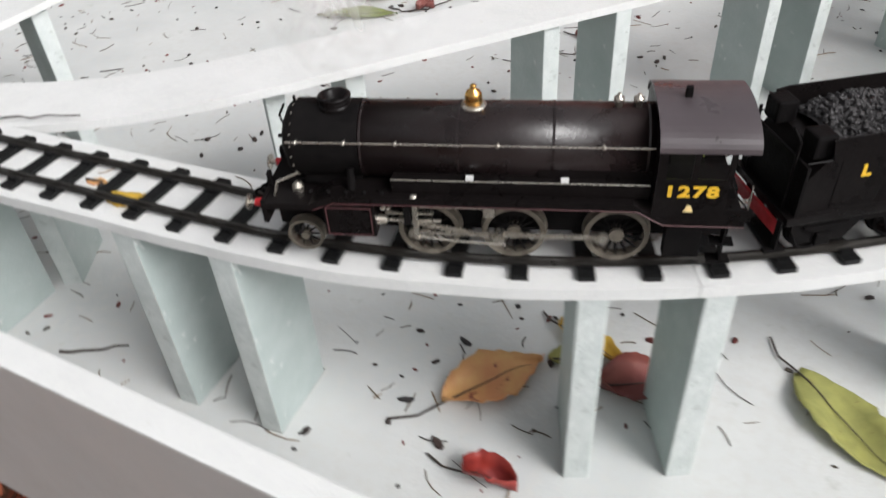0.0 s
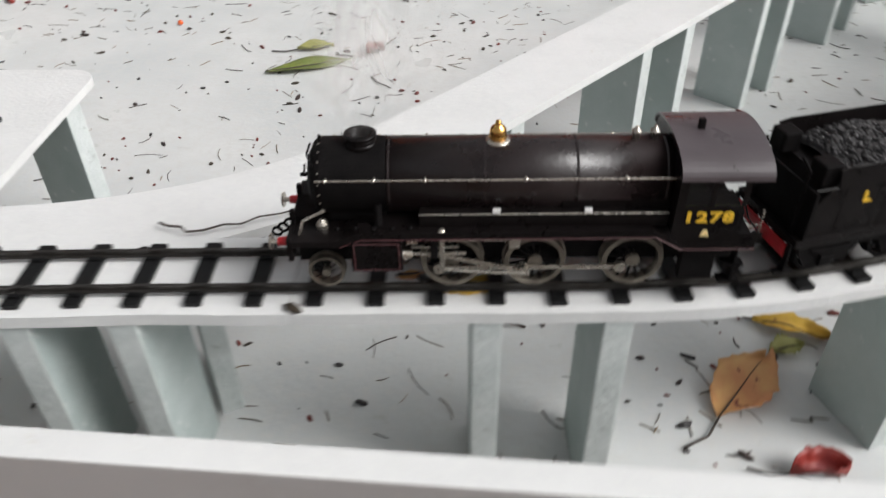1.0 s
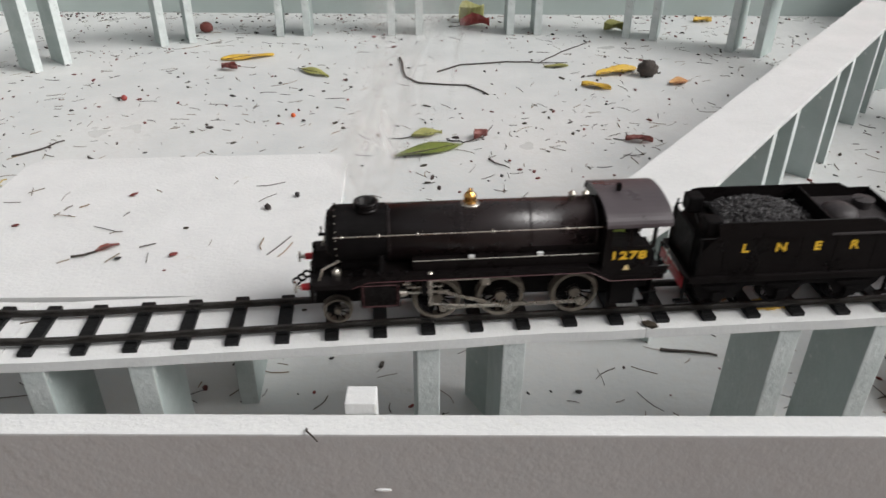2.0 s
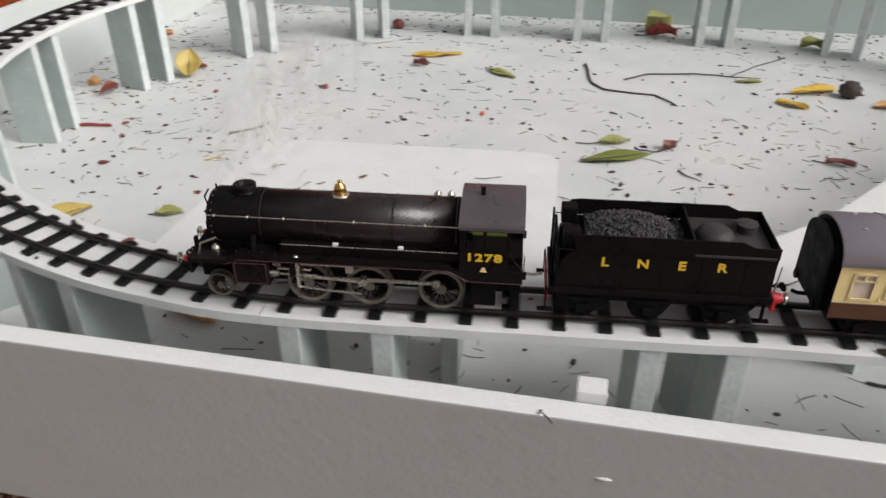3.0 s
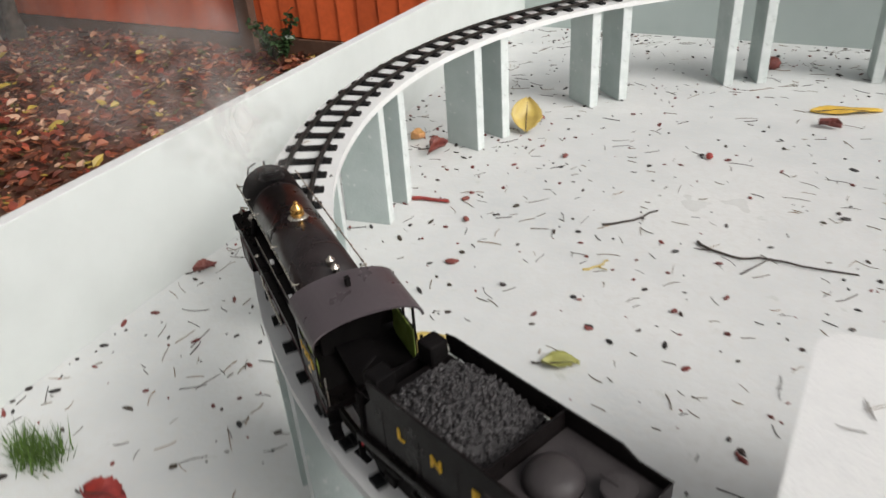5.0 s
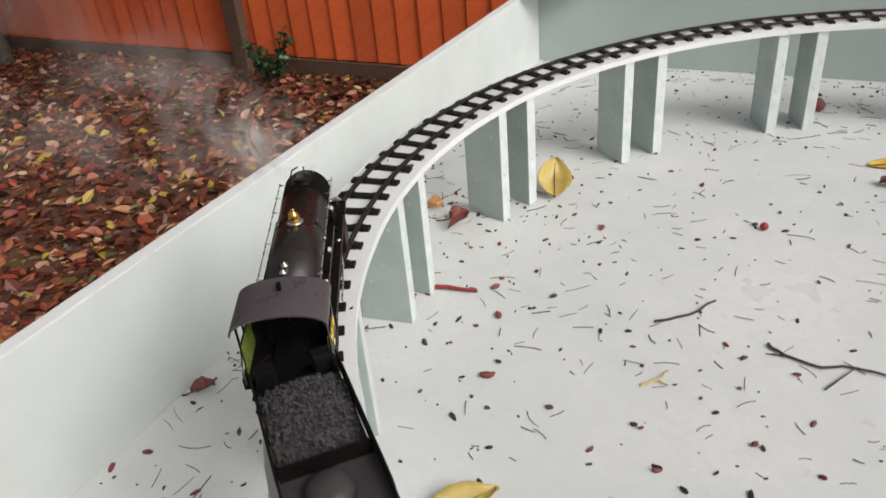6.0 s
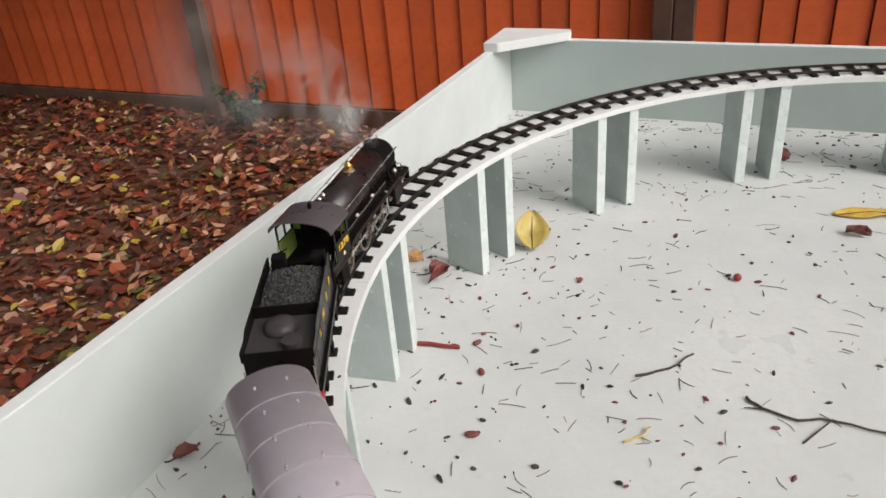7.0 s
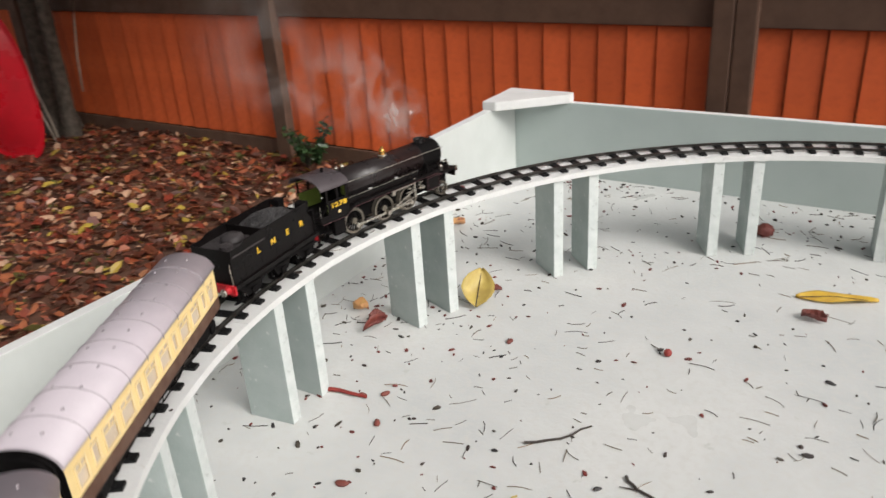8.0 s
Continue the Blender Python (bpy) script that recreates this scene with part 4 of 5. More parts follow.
def coach(label):
    c = tagged(new("passenger_coach"), label, "model coach", "coaches of the train")
    h = COACH / 2
    bm = bmesh.new()
    box(bm, -h, h, -0.0300, 0.0300, 0.0210, 0.0345, 0.0006)
    part("lower_body", bm, "brown", c, "chocolate-brown lower side")
    bm = bmesh.new()
    for y in (-1, 1):
        a, b = sorted((y * 0.0285, y * 0.0300))
        box(bm, -h, h, a, b, 0.0345, 0.0385)
        box(bm, -h, h, a, b, 0.0600, 0.0665)
    wins = []
    x = -h + 0.010
    pattern = [("w", 0.0165), ("d", 0.0105), ("w", 0.0220), ("w", 0.0220), ("d", 0.0105), ("w", 0.0220), ("w", 0.0220), ("d", 0.0105), ("w", 0.0220),
               ("w", 0.0220), ("d", 0.0105), ("w", 0.0165)]
    gap = (COACH - 0.020 - sum(w for _, w in pattern)) / (len(pattern) - 1)
    last = -h
    for kind, w in pattern:
        wins.append((kind, x, x + w))
        for y in (-1, 1):
            a, b = sorted((y * 0.0285, y * 0.0300))
            box(bm, last, x, a, b, 0.0385, 0.0600)
        last = x + w
        x += w + gap
    for y in (-1, 1):
        a, b = sorted((y * 0.0285, y * 0.0300))
        box(bm, last, h, a, b, 0.0385, 0.0600)
    part("upper_body", bm, "cream", c, "cream upper side")
    for y in (-1, 1):
        for kind, a, b in wins:
            bm = bmesh.new()
            y0, y1 = sorted((y * 0.0298, y * 0.0308))
            if kind == "w":
                bar = 0.0535
                for x0, x1, z0, z1 in ((a - .0004, a + .0014, .0380, .0605), (b - .0014, b + .0004, .0380, .0605), (a, b, .0380, .0396), (a, b, .0590, .0605),
                                       (a, b, bar, bar + .0012), ((a + b) / 2 - .0008, (a + b) / 2 + .0008, bar, .0600)):
                    box(bm, x0, x1, y0, y1, z0, z1)
            else:
                for x0, x1, z0, z1 in ((a - .0004, a + .0014, .0400, .0590), (b - .0014, b + .0004, .0400, .0590), (a, b, .0400, .0414), (a, b, .0576, .0590)):
                    box(bm, x0, x1, y0, y1, z0, z1)
                box(bm, b + 0.0012, b + 0.0034, y0, y1, .0385, .0400)
            w = part("window", bm, "cream_light", c)
            bm = bmesh.new()
            y0, y1 = sorted((y * 0.0280, y * 0.0288))
            box(bm, a, b, y0, y1, 0.0385, 0.0600)
            part("pane", bm, "coach_pane", w)
        bm = bmesh.new()
        yy = y * 0.0302
        wire(bm, [(-h, yy, 0.0347), (h, yy, 0.0347)], 0.0004, 4)
        part("waist_line", bm, "brown", c)
    bm = bmesh.new()
    rows = []
    for x in (-h - 0.001, h + 0.001):
        arc = [(0.0322 * math.cos(radians(d)), 0.0662 + 0.0215 * math.sin(radians(d)) ** 0.9) for d in range(0, 181, 7)]
        rows.append([bm.verts.new((x, y, z)) for y, z in arc])
    n = len(rows[0])
    for k in range(n - 1):
        bm.faces.new((rows[0][k], rows[0][k + 1], rows[1][k + 1], rows[1][k]))
    for r in rows:
        bm.faces.new(r)
    bm.faces.new((rows[0][0], rows[1][0], rows[1][-1], rows[0][-1]))
    roof = part("roof", bm, "coach_roof", c, "pale lilac-grey curved roof")
    for p in roof.data.polygons:
        p.use_smooth = abs(p.normal.x) < 0.5
    bm = bmesh.new()
    for k in range(1, 9):
        x = -h + COACH * k / 9
        wire(bm, [(x, 0.0323 * math.cos(radians(d)), 0.0663 + 0.0216 * math.sin(radians(d)) ** 0.9) for d in range(0, 181, 12)], 0.0005, 5)
    wire(bm, [(-h, 0.0312, 0.0710), (h, 0.0312, 0.0710)], 0.0004, 4)
    wire(bm, [(-h, -0.0312, 0.0710), (h, -0.0312, 0.0710)], 0.0004, 4)
    part("roof_ribs", bm, "coach_vent", roof)
    for k in range(11):
        for y, z in ((0.0115, 0.0865), (-0.0115, 0.0865)):
            bm = bmesh.new()
            x = -h + 0.016 + (COACH - 0.032) * k / 10
            bmesh.ops.create_icosphere(bm, subdivisions=2, radius=0.0015, matrix=Matrix.Translation((x, y, z)) @ Matrix.Diagonal((1.5, 0.9, 0.6, 1)))
            part("roof_vent", bm, "coach_vent", roof, smooth=True)
    for e in (-1, 1):
        bm = bmesh.new()
        a, b = sorted((e * h, e * (h + 0.0012)))
        out = [(-0.0300, 0.021), (0.0300, 0.021), (0.0300, 0.0660)] + [(0.0300 * math.cos(radians(d)), 0.0660 + 0.0200 * math.sin(radians(d))) for d in range(12, 175, 12)] + [(-0.0300, 0.0660)]
        prism(bm, out, a, b, Matrix.Rotation(radians(90), 4, "Z") @ Matrix.Diagonal((1, -1, 1, 1)))
        part("end", bm, "dull_black", c, "black coach end")
        for k in range(3):
            bm = bmesh.new()
            w = 0.0262 if k % 2 == 0 else 0.0240
            out = [(-w, 0.024), (w, 0.024), (w, 0.066)] + [(w * math.cos(radians(d)), 0.066 + (w * 0.66) * math.sin(radians(d))) for d in range(15, 175, 15)] + [(-w, 0.066)]
            a, b = sorted((e * (h + 0.0012 + k * 0.0024), e * (h + 0.0034 + k * 0.0024)))
            prism(bm, out, a, b, Matrix.Rotation(radians(90), 4, "Z") @ Matrix.Diagonal((1, -1, 1, 1)))
            part("gangway_fold", bm, "dull_black", c)
        bm = bmesh.new()
        wire(bm, [(e * h, 0, 0.021), (e * (h + 0.012), 0, 0.0215), (e * (h + 0.017), 0, 0.0235)], 0.0016, 8)
        part("coupling", bm, "dull_black", c)
        for y in (-0.021, 0.021):
            bm = bmesh.new()
            tube(bm, (e * h, y, 0.026), (e * (h + 0.008), y, 0.026), 0.0020, seg=10)
            tube(bm, (e * (h + 0.008), y, 0.026), (e * (h + 0.0095), y, 0.026), 0.0038, seg=14)
            part("buffer", bm, "dull_black", c)
    bm = bmesh.new()
    box(bm, -h, h, -0.0290, 0.0290, 0.0190, 0.0212, 0.0004)
    part("underframe", bm, "dull_black", c)
    for y in (-0.0265, 0.0265):
        bm = bmesh.new()
        wire(bm, [(-0.062, y, 0.0195), (-0.040, y, 0.0105), (0.040, y, 0.0105), (0.062, y, 0.0195)], 0.0008, 6)
        for x in (-0.030, 0.0, 0.030):
            tube(bm, (x, y, 0.0195), (x, y, 0.0105), 0.0007, seg=6)
        part("truss", bm, "dull_black", c)
    bm = bmesh.new()
    box(bm, -0.026, 0.004, -0.020, 0.020, 0.0095, 0.0188, 0.001)
    tube(bm, (0.016, -0.02, 0.0145), (0.036, -0.02, 0.0145), 0.0045)
    part("battery_box", bm, "dull_black", c)
    bogies = []
    for x in (-0.112, 0.112):
        bm = bmesh.new()
        for y in (-1, 1):
            a, b = sorted((y * 0.0235, y * 0.0255))
            prism(bm, [(-0.029, 0.0175), (-0.029, 0.0095), (-0.0135, 0.0095), (-0.009, 0.0050), (0.009, 0.0050), (0.0135, 0.0095), (0.029, 0.0095), (0.029, 0.0175)], a, b)
            for bx in (-0.020, 0.020):
                box(bm, bx - 0.0035, bx + 0.0035, y * 0.0262 - 0.0012, y * 0.0262 + 0.0012, 0.0060, 0.0150, 0.0006)
        box(bm, -0.004, 0.004, -0.0235, 0.0235, 0.0120, 0.0188)
        g = part("bogie", bm, "dull_black", c)
        g.location = (x, 0, 0)
        for wx in (-0.020, 0.020):
            for y in (-0.0168, 0.0168):
                bm = bmesh.new()
                ring(bm, 0.0072, 0.0105, -0.0022, 0.0022, (0, 0), 26)
                tube(bm, (0, -0.0012, 0), (0, 0.0012, 0), 0.0076, seg=26)
                w = part("wheel", bm, "dull_black", g)
                w.location = (wx, y, 0.0105)
        bogies.append((g, x))
    return c, bogies


MOVING["coaches"] = []
MOVING["coaches"].append((*coach("cream and chocolate model coach with lilac-grey roof, behind the tender"), 0.0))
MOVING["coaches"].append((*coach("cream and chocolate model coach with lilac-grey roof, last in line"), COACH + 0.028))


# ---- corner gusset, block behind the front side ----
def corner_gusset():
    bm = bmesh.new()
    out = [(-0.022, 1.590), (0.012, 1.590), (0.138, 1.704), (0.138, 1.731), (-0.022, 1.731)]
    lo = [bm.verts.new((x, y, 0.1705)) for x, y in out]
    hi = [bm.verts.new((x, y, 0.1905)) for x, y in out]
    bm.faces.new(hi)
    bm.faces.new(lo[::-1])
    for k in range(5):
        bm.faces.new((lo[k], lo[(k + 1) % 5], hi[(k + 1) % 5], hi[k]))
    bmesh.ops.bevel(bm, geom=bm.edges[:], offset=0.0015, segments=2, affect="EDGES")
    tagged(part("corner_gusset", bm, "white"), "white-painted wooden corner piece on the tray's rim", "gusset")


corner_gusset()
bm = bmesh.new()
box(bm, 1.1225, 1.1435, 0.0008, 0.0185, 0.0, 0.1885, 0.0012)
tagged(part("wooden_block", bm, "white"), "white-painted wooden block standing inside the tray's front side", "block")


# ---- trees, sledge and plant beside the fence ----
def tree(base, top, r, label, seed, crown, limbs, turn):
    """A bent trunk from base to top, plus unseen limbs and a crown of small leaves, added to shade the fence corner."""
    t = tagged(new("tree"), label, "tree")
    rng = random.Random(seed)
    base, top = Vector(base), Vector(top)
    n = 26
    pts = [base.lerp(top, k / n) + Vector((0.022 * noise.noise(Vector((k * 0.22, seed, 0))), 0.02 * noise.noise(Vector((k * 0.22, seed, 7))), 0)) for k in range(n + 1)]
    bm = bmesh.new()
    sweep(bm, pts, [r * (1.0 - 0.5 * k / n + 0.55 * max(0.0, 1 - k / 2.5) ** 2 + 0.05 * rng.uniform(-1, 1)) for k in range(n + 1)], 14)
    part("trunk", bm, "bark", t, smooth=True)
    verts, faces = [], []
    for i in range(limbs):
        k = 13 + round(13 * i / (limbs - 1))
        bm = bmesh.new()
        a = turn[0] + (turn[1] - turn[0]) * ((i * 0.618) % 1.0)
        q = [pts[k]]
        for _ in range(7):
            q.append(q[-1] + Vector((0.40 * math.cos(a), 0.30 * math.sin(a), 0.045 + rng.uniform(-0.03, 0.04))))
            a += rng.uniform(-0.3, 0.3)
        sweep(bm, q, [r * 0.42 * (1 - j / 9) for j in range(8)], 8)
        part("limb", bm, "bark", t)
        for c in q[2:]:
            for _ in range(crown):
                p = c + Vector((rng.gauss(0, 0.26), rng.gauss(0, 0.24), rng.gauss(0.05, 0.13)))
                m = pose(p.x, p.y, p.z, rng.uniform(-60, 60), rng.uniform(-60, 60), rng.uniform(0, 360))
                d, w, v0 = rng.uniform(0.08, 0.13), rng.uniform(0.028, 0.045), len(verts)
                verts += [m @ Vector(v) for v in ((0, 0, 0), (d * 0.5, w, 0.006), (d, 0, -0.006), (d * 0.5, -w, 0.006))]
                faces.append((v0, v0 + 1, v0 + 2, v0 + 3))
    # Leaf canopy out of view, added for the shade it casts
    me = bpy.data.meshes.new("crown")
    me.from_pydata(verts, [], faces)
    me.materials.append(M["leaf_dark"])
    o = new("crown", me)
    o.parent = t


tree((-4.183, 3.129, GROUND - 0.05), (-4.02, 3.129, 2.3), 0.052, "slim pale grey-barked tree trunk before the fence", 3, 90, 8, (-1.2, 0.3))
tree((-4.40, 3.20, GROUND - 0.05), (-4.30, 3.20, 2.3), 0.105, "dark grey-barked tree trunk near the fence", 6, 110, 15, (-2.0, 0.1))


def dry_stalk(label, points, r):
    bm = bmesh.new()
    sweep(bm, points, [r * (1 - 0.4 * k / len(points)) for k in range(len(points))], 6)
    tagged(part("dry_stalk", bm, "pale_stalk", smooth=True), label, "stalk", "dry stalks beside the trees")


dry_stalk("pale bare stalk leaning on the slim tree", [(-4.24, 3.05, GROUND), (-4.30, 3.06, -0.60), (-4.39, 3.07, -0.42), (-4.44, 3.08, -0.2)], 0.010)
dry_stalk("pale bare stalk leaning on the slim tree", [(-4.23, 3.02, GROUND), (-4.33, 3.03, -0.56), (-4.45, 3.04, -0.38)], 0.008)
dry_stalk("pale thin branch hanging before the fence", [(-4.02, 3.18, -0.42), (-3.99, 3.18, -0.2), (-3.94, 3.19, 0.02), (-3.88, 3.2, 0.30), (-4.07, 3.15, 0.9)], 0.008)


def sledge():
    bm = bmesh.new()
    rows = []
    for u in (0.0, 0.35, 0.7, 0.9, 1.0, 1.06):
        z = 0.10 * (1 - u * u) if u <= 1 else 0.012
        rows.append([bm.verts.new((0.200 * u * math.copysign(abs(math.cos(a)) ** 0.7, math.cos(a)), z, 0.475 * u * math.copysign(abs(math.sin(a)) ** 0.8, math.sin(a))))
                     for a in [2 * math.pi * k / 36 for k in range(36)]] if u else [bm.verts.new((0, 0.10, 0))])
    for k in range(36):
        bm.faces.new((rows[0][0], rows[1][k], rows[1][(k + 1) % 36]))
    for a, b in zip(rows[1:], rows[2:]):
        for k in range(36):
            bm.faces.new((a[k], b[k], b[(k + 1) % 36], a[(k + 1) % 36]))
    ob = part("sledge", bm, "red_plastic", smooth=True)
    so = ob.modifiers.new("thick", "SOLIDIFY")
    so.thickness = 0.008
    ob.matrix_world = pose(-4.06, 2.66, GROUND + 0.475, -6, 0, 215)
    tagged(ob, "red plastic sledge standing on its end on the leaf litter", "sledge")


sledge()


def shrub(x, y, z):
    s = tagged(new("shrub"), "small dark green leafy shrub at the fence foot", "shrub")
    rng = random.Random(8)
    verts, faces = [], []
    bm = bmesh.new()
    for n in range(14):
        a, l = rng.uniform(0, 6.28), rng.uniform(0.12, 0.27)
        tip = Vector((0.5 * l * math.cos(a), 0.5 * l * math.sin(a), l))
        tube(bm, (0, 0, 0), tip, 0.004, 0.002, 6)
        for k in range(16):
            p = tip * rng.uniform(0.35, 1.05)
            m = pose(p.x, p.y, p.z, rng.uniform(-50, 50), rng.uniform(-50, 50), rng.uniform(0, 360))
            w, d = rng.uniform(0.013, 0.023), rng.uniform(0.03, 0.055)
            i = len(verts)
            verts += [m @ Vector(q) for q in ((0, 0, 0), (d * 0.5, w, 0.004), (d, 0, -0.004), (d * 0.5, -w, 0.004))]
            faces.append((i, i + 1, i + 2, i + 3))
    part("stems", bm, "twig", s)
    me = bpy.data.meshes.new("leaves")
    me.from_pydata(verts, [], faces)
    me.materials.append(M["leaf_dark"])
    o = new("leaves", me)
    o.parent = s
    s.location = (x, y, z)


shrub(-2.08, 3.22, GROUND)
shrub(-4.75, 3.2, GROUND)


# ---- fallen leaves on the tray's floor ----
def leaf(label, material, base, tip, width, curl=0.25, stem=0.0, teeth=0.0, lobes=0, z=0.0015, seed=1, tilt=0.0, rise=0.0):
    """A leaf from base to tip on the floor, its sides curled up, with midrib and stalk."""
    rng = random.Random(seed)
    base, tip = Vector((*base, 0)), Vector((*tip, 0))
    l = (tip - base).length
    n = 16
    bm = bmesh.new()
    rows = []
    for k in range(n + 1):
        u = k / n
        w = width * math.sin(math.pi * min(1, u * 0.97 + 0.015)) ** 0.75 * (1.0 - 0.25 * u)
        if lobes:
            w *= 0.72 + 0.35 * abs(math.sin(lobes * math.pi * u))
        wl, wr = (w * (1 + teeth * rng.uniform(-1, 1)) for _ in range(2))
        row = []
        for j in range(-3, 4):
            v = j / 3
            side = (wl if j < 0 else wr) * v
            up = curl * width * (v * v) + 0.12 * width * math.sin(7 * u + 2 * v + seed) + abs(v) * teeth * 0.15 * width * rng.uniform(-1, 1)
            row.append(bm.verts.new((u * l, side, max(0.0, up + 0.10 * l * curl * math.sin(u * math.pi)))))
        rows.append(row)
    for a, b in zip(rows, rows[1:]):
        for j in range(6):
            bm.faces.new((a[j], a[j + 1], b[j + 1], b[j]))
    top = tagged(part("fallen_leaf", bm, material, smooth=True), label, "leaf", "fallen leaves on the tray floor")
    so = top.modifiers.new("thick", "SOLIDIFY")
    so.thickness = 0.0005
    bm = bmesh.new()
    pts = [(-stem, 0.15 * stem, 0.0008), (-0.5 * stem, -0.05 * stem, 0.0012)] if stem else []
    pts += [(l * k / 8, 0, 0.0008 + 0.10 * l * curl * math.sin(k / 8 * math.pi) + 0.12 * width * max(0, math.sin(7 * k / 8 + seed))) for k in range(8)]
    sweep(bm, pts, [0.0011 * (1 - k / 12) for k in range(len(pts))], 6)
    part("stalk", bm, "twig", top)
    d = tip - base
    top.matrix_world = Matrix.Translation((base.x, base.y, z)) @ Matrix.Rotation(math.atan2(d.y, d.x), 4, "Z") @ Matrix.Rotation(-radians(rise), 4, "Y") @ Matrix.Rotation(radians(tilt), 4, "X")
    return top


leaf("orange-brown torn leaf with dark spots and a long stalk", "leaf_orange", (1.648, 0.184), (1.703, 0.258), 0.028, 0.3, 0.045, 0.13, 0, seed=3)
leaf("red-brown curled leaf beside a post", "leaf_red", (1.752, 0.252), (1.815, 0.275), 0.026, 0.5, 0.01, 0.05, seed=4)
leaf("yellow leaf scrap lying on the floor", "leaf_yellow", (1.700, 0.303), (1.762, 0.281), 0.015, 0.5, 0.02, 0.15, seed=5)
leaf("scarlet curled leaf near the tray's front", "leaf_scarlet", (1.690, 0.134), (1.732, 0.136), 0.014, 1.2, 0.03, 0.2, seed=6)
leaf("large olive-green leaf with a thin stalk", "leaf_olive", (1.890, 0.330), (1.968, 0.256), 0.029, 0.2, 0.04, 0.08, seed=7)
leaf("long green leaf lying flat", "leaf_green", (1.108, 0.790), (1.226, 0.842), 0.022, 0.15, 0.0, 0.03, seed=8)
leaf("small pale yellow-green leaf beside a green one", "leaf_olive", (1.136, 0.874), (1.190, 0.892), 0.015, 0.4, 0.04, 0.1, seed=9)
leaf("small olive leaf lying flat", "leaf_olive", (0.885, 1.240), (0.950, 1.190), 0.016, 0.2, 0.012, 0.04, seed=10)
leaf("long yellow leaf lying flat", "leaf_yellow", (0.695, 1.300), (0.808, 1.336), 0.019, 0.15, 0.0, 0.05, seed=11)
leaf("yellow leaf scrap beside a cone", "leaf_yellow", (1.480, 1.152), (1.536, 1.122), 0.016, 0.3, 0.0, 0.15, seed=12)
leaf("yellow torn leaf beside a cone", "leaf_yellow", (1.520, 1.208), (1.615, 1.248), 0.022, 0.3, 0.02, 0.2, seed=13)
leaf("orange leaf scrap beside a cone", "leaf_orange", (1.664, 1.156), (1.706, 1.168), 0.016, 0.4, 0.0, 0.12, seed=14)
leaf("red leaf with ragged edge near the back", "leaf_scarlet", (1.236, 1.580), (1.312, 1.588), 0.022, 0.9, 0.02, 0.2, seed=15)
leaf("olive leaf standing curled near the back", "leaf_olive", (1.235, 1.620), (1.300, 1.650), 0.030, 1.2, 0.02, 0.15, seed=16)
leaf("curled olive leaf beside a post", "leaf_olive", (1.600, 1.560), (1.656, 1.550), 0.022, 0.8, 0.0, 0.1, seed=17)
leaf("yellow leaf scrap near the back side", "leaf_yellow", (1.850, 1.640), (1.900, 1.645), 0.016, 0.5, 0.0, 0.1, seed=18)
leaf("orange leaf with brown spots under the bed", "leaf_orange", (0.628, 0.277), (0.704, 0.246), 0.022, 0.45, 0.02, 0.15, seed=19)
leaf("dull gold curled leaf standing beside a post", "leaf_gold", (0.256, 1.052), (0.236, 1.118), 0.031, 0.35, 0.0, 0.04, seed=20, tilt=8, rise=38, z=0.002)
leaf("gold-brown leaf lying under the track bed", "leaf_gold", (0.340, 0.412), (0.395, 0.478), 0.020, 0.4, 0.02, 0.08, seed=27)
leaf("orange leaf scrap beside a post", "leaf_orange", (0.076, 0.962), (0.100, 0.972), 0.012, 1.2, 0.0, 0.2, seed=21)
leaf("red-brown leaf scrap beside a post", "leaf_red", (0.125, 0.940), (0.146, 0.956), 0.010, 1.4, 0.02, 0.2, seed=22)
leaf("scarlet leaf lying near the corner", "leaf_scarlet", (0.180, 0.150), (0.224, 0.160), 0.015, 0.6, 0.01, 0.25, seed=23)
leaf("yellow leaf scrap between the sleepers", "leaf_yellow", (1.432, 0.118), (1.470, 0.124), 0.011, 0.05, 0.0, 0.2, seed=25, z=BED + 0.0004)
leaf("pale orange leaf scrap on the bed", "leaf_orange", (1.404, 0.126), (1.420, 0.130), 0.005, 0.05, 0.0, 0.2, seed=26, z=BED + 0.0004)

leaf("orange curled leaf standing behind a post", "leaf_orange", (0.040, 1.318), (0.062, 1.352), 0.013, 0.8, 0.01, 0.2, seed=31)
leaf("red-brown scrap beside the yellow leaf", "leaf_red", (0.712, 1.240), (0.748, 1.234), 0.012, 0.9, 0.0, 0.25, seed=32)
leaf("dark brown scrap beside the gold leaf", "leaf_red", (0.246, 1.112), (0.266, 1.124), 0.007, 1.0, 0.0, 0.3, seed=33)
leaf("yellow-green leaf under the platform board", "leaf_olive", (0.498, 0.478), (0.536, 0.492), 0.014, 0.4, 0.01, 0.15, seed=34)
leaf("dull red leaf scrap on the platform board", "leaf_red", (0.883, 0.194), (0.900, 0.206), 0.004, 0.5, 0.02, 0.3, z=BED + 0.0004, seed=35)
leaf("red leaf beside a thin twig", "leaf_red", (1.246, 0.866), (1.270, 0.884), 0.012, 0.9, 0.0, 0.2, seed=36)
leaf("red-brown leaf scrap on the open floor", "leaf_red", (1.512, 0.866), (1.560, 0.860), 0.011, 0.6, 0.02, 0.25, seed=37)
leaf("pale green leaf lying flat", "leaf_olive", (1.415, 1.262), (1.470, 1.272), 0.011, 0.2, 0.0, 0.05, seed=38)
leaf("red-brown leaf standing beside a post", "leaf_red", (0.138, 0.905), (0.150, 0.950), 0.009, 1.6, 0.0, 0.2, seed=39, tilt=30, z=0.006)
leaf("brown leaf scrap in the floor's corner", "leaf_red", (0.012, 0.478), (0.030, 0.500), 0.010, 0.9, 0.01, 0.2, seed=40)
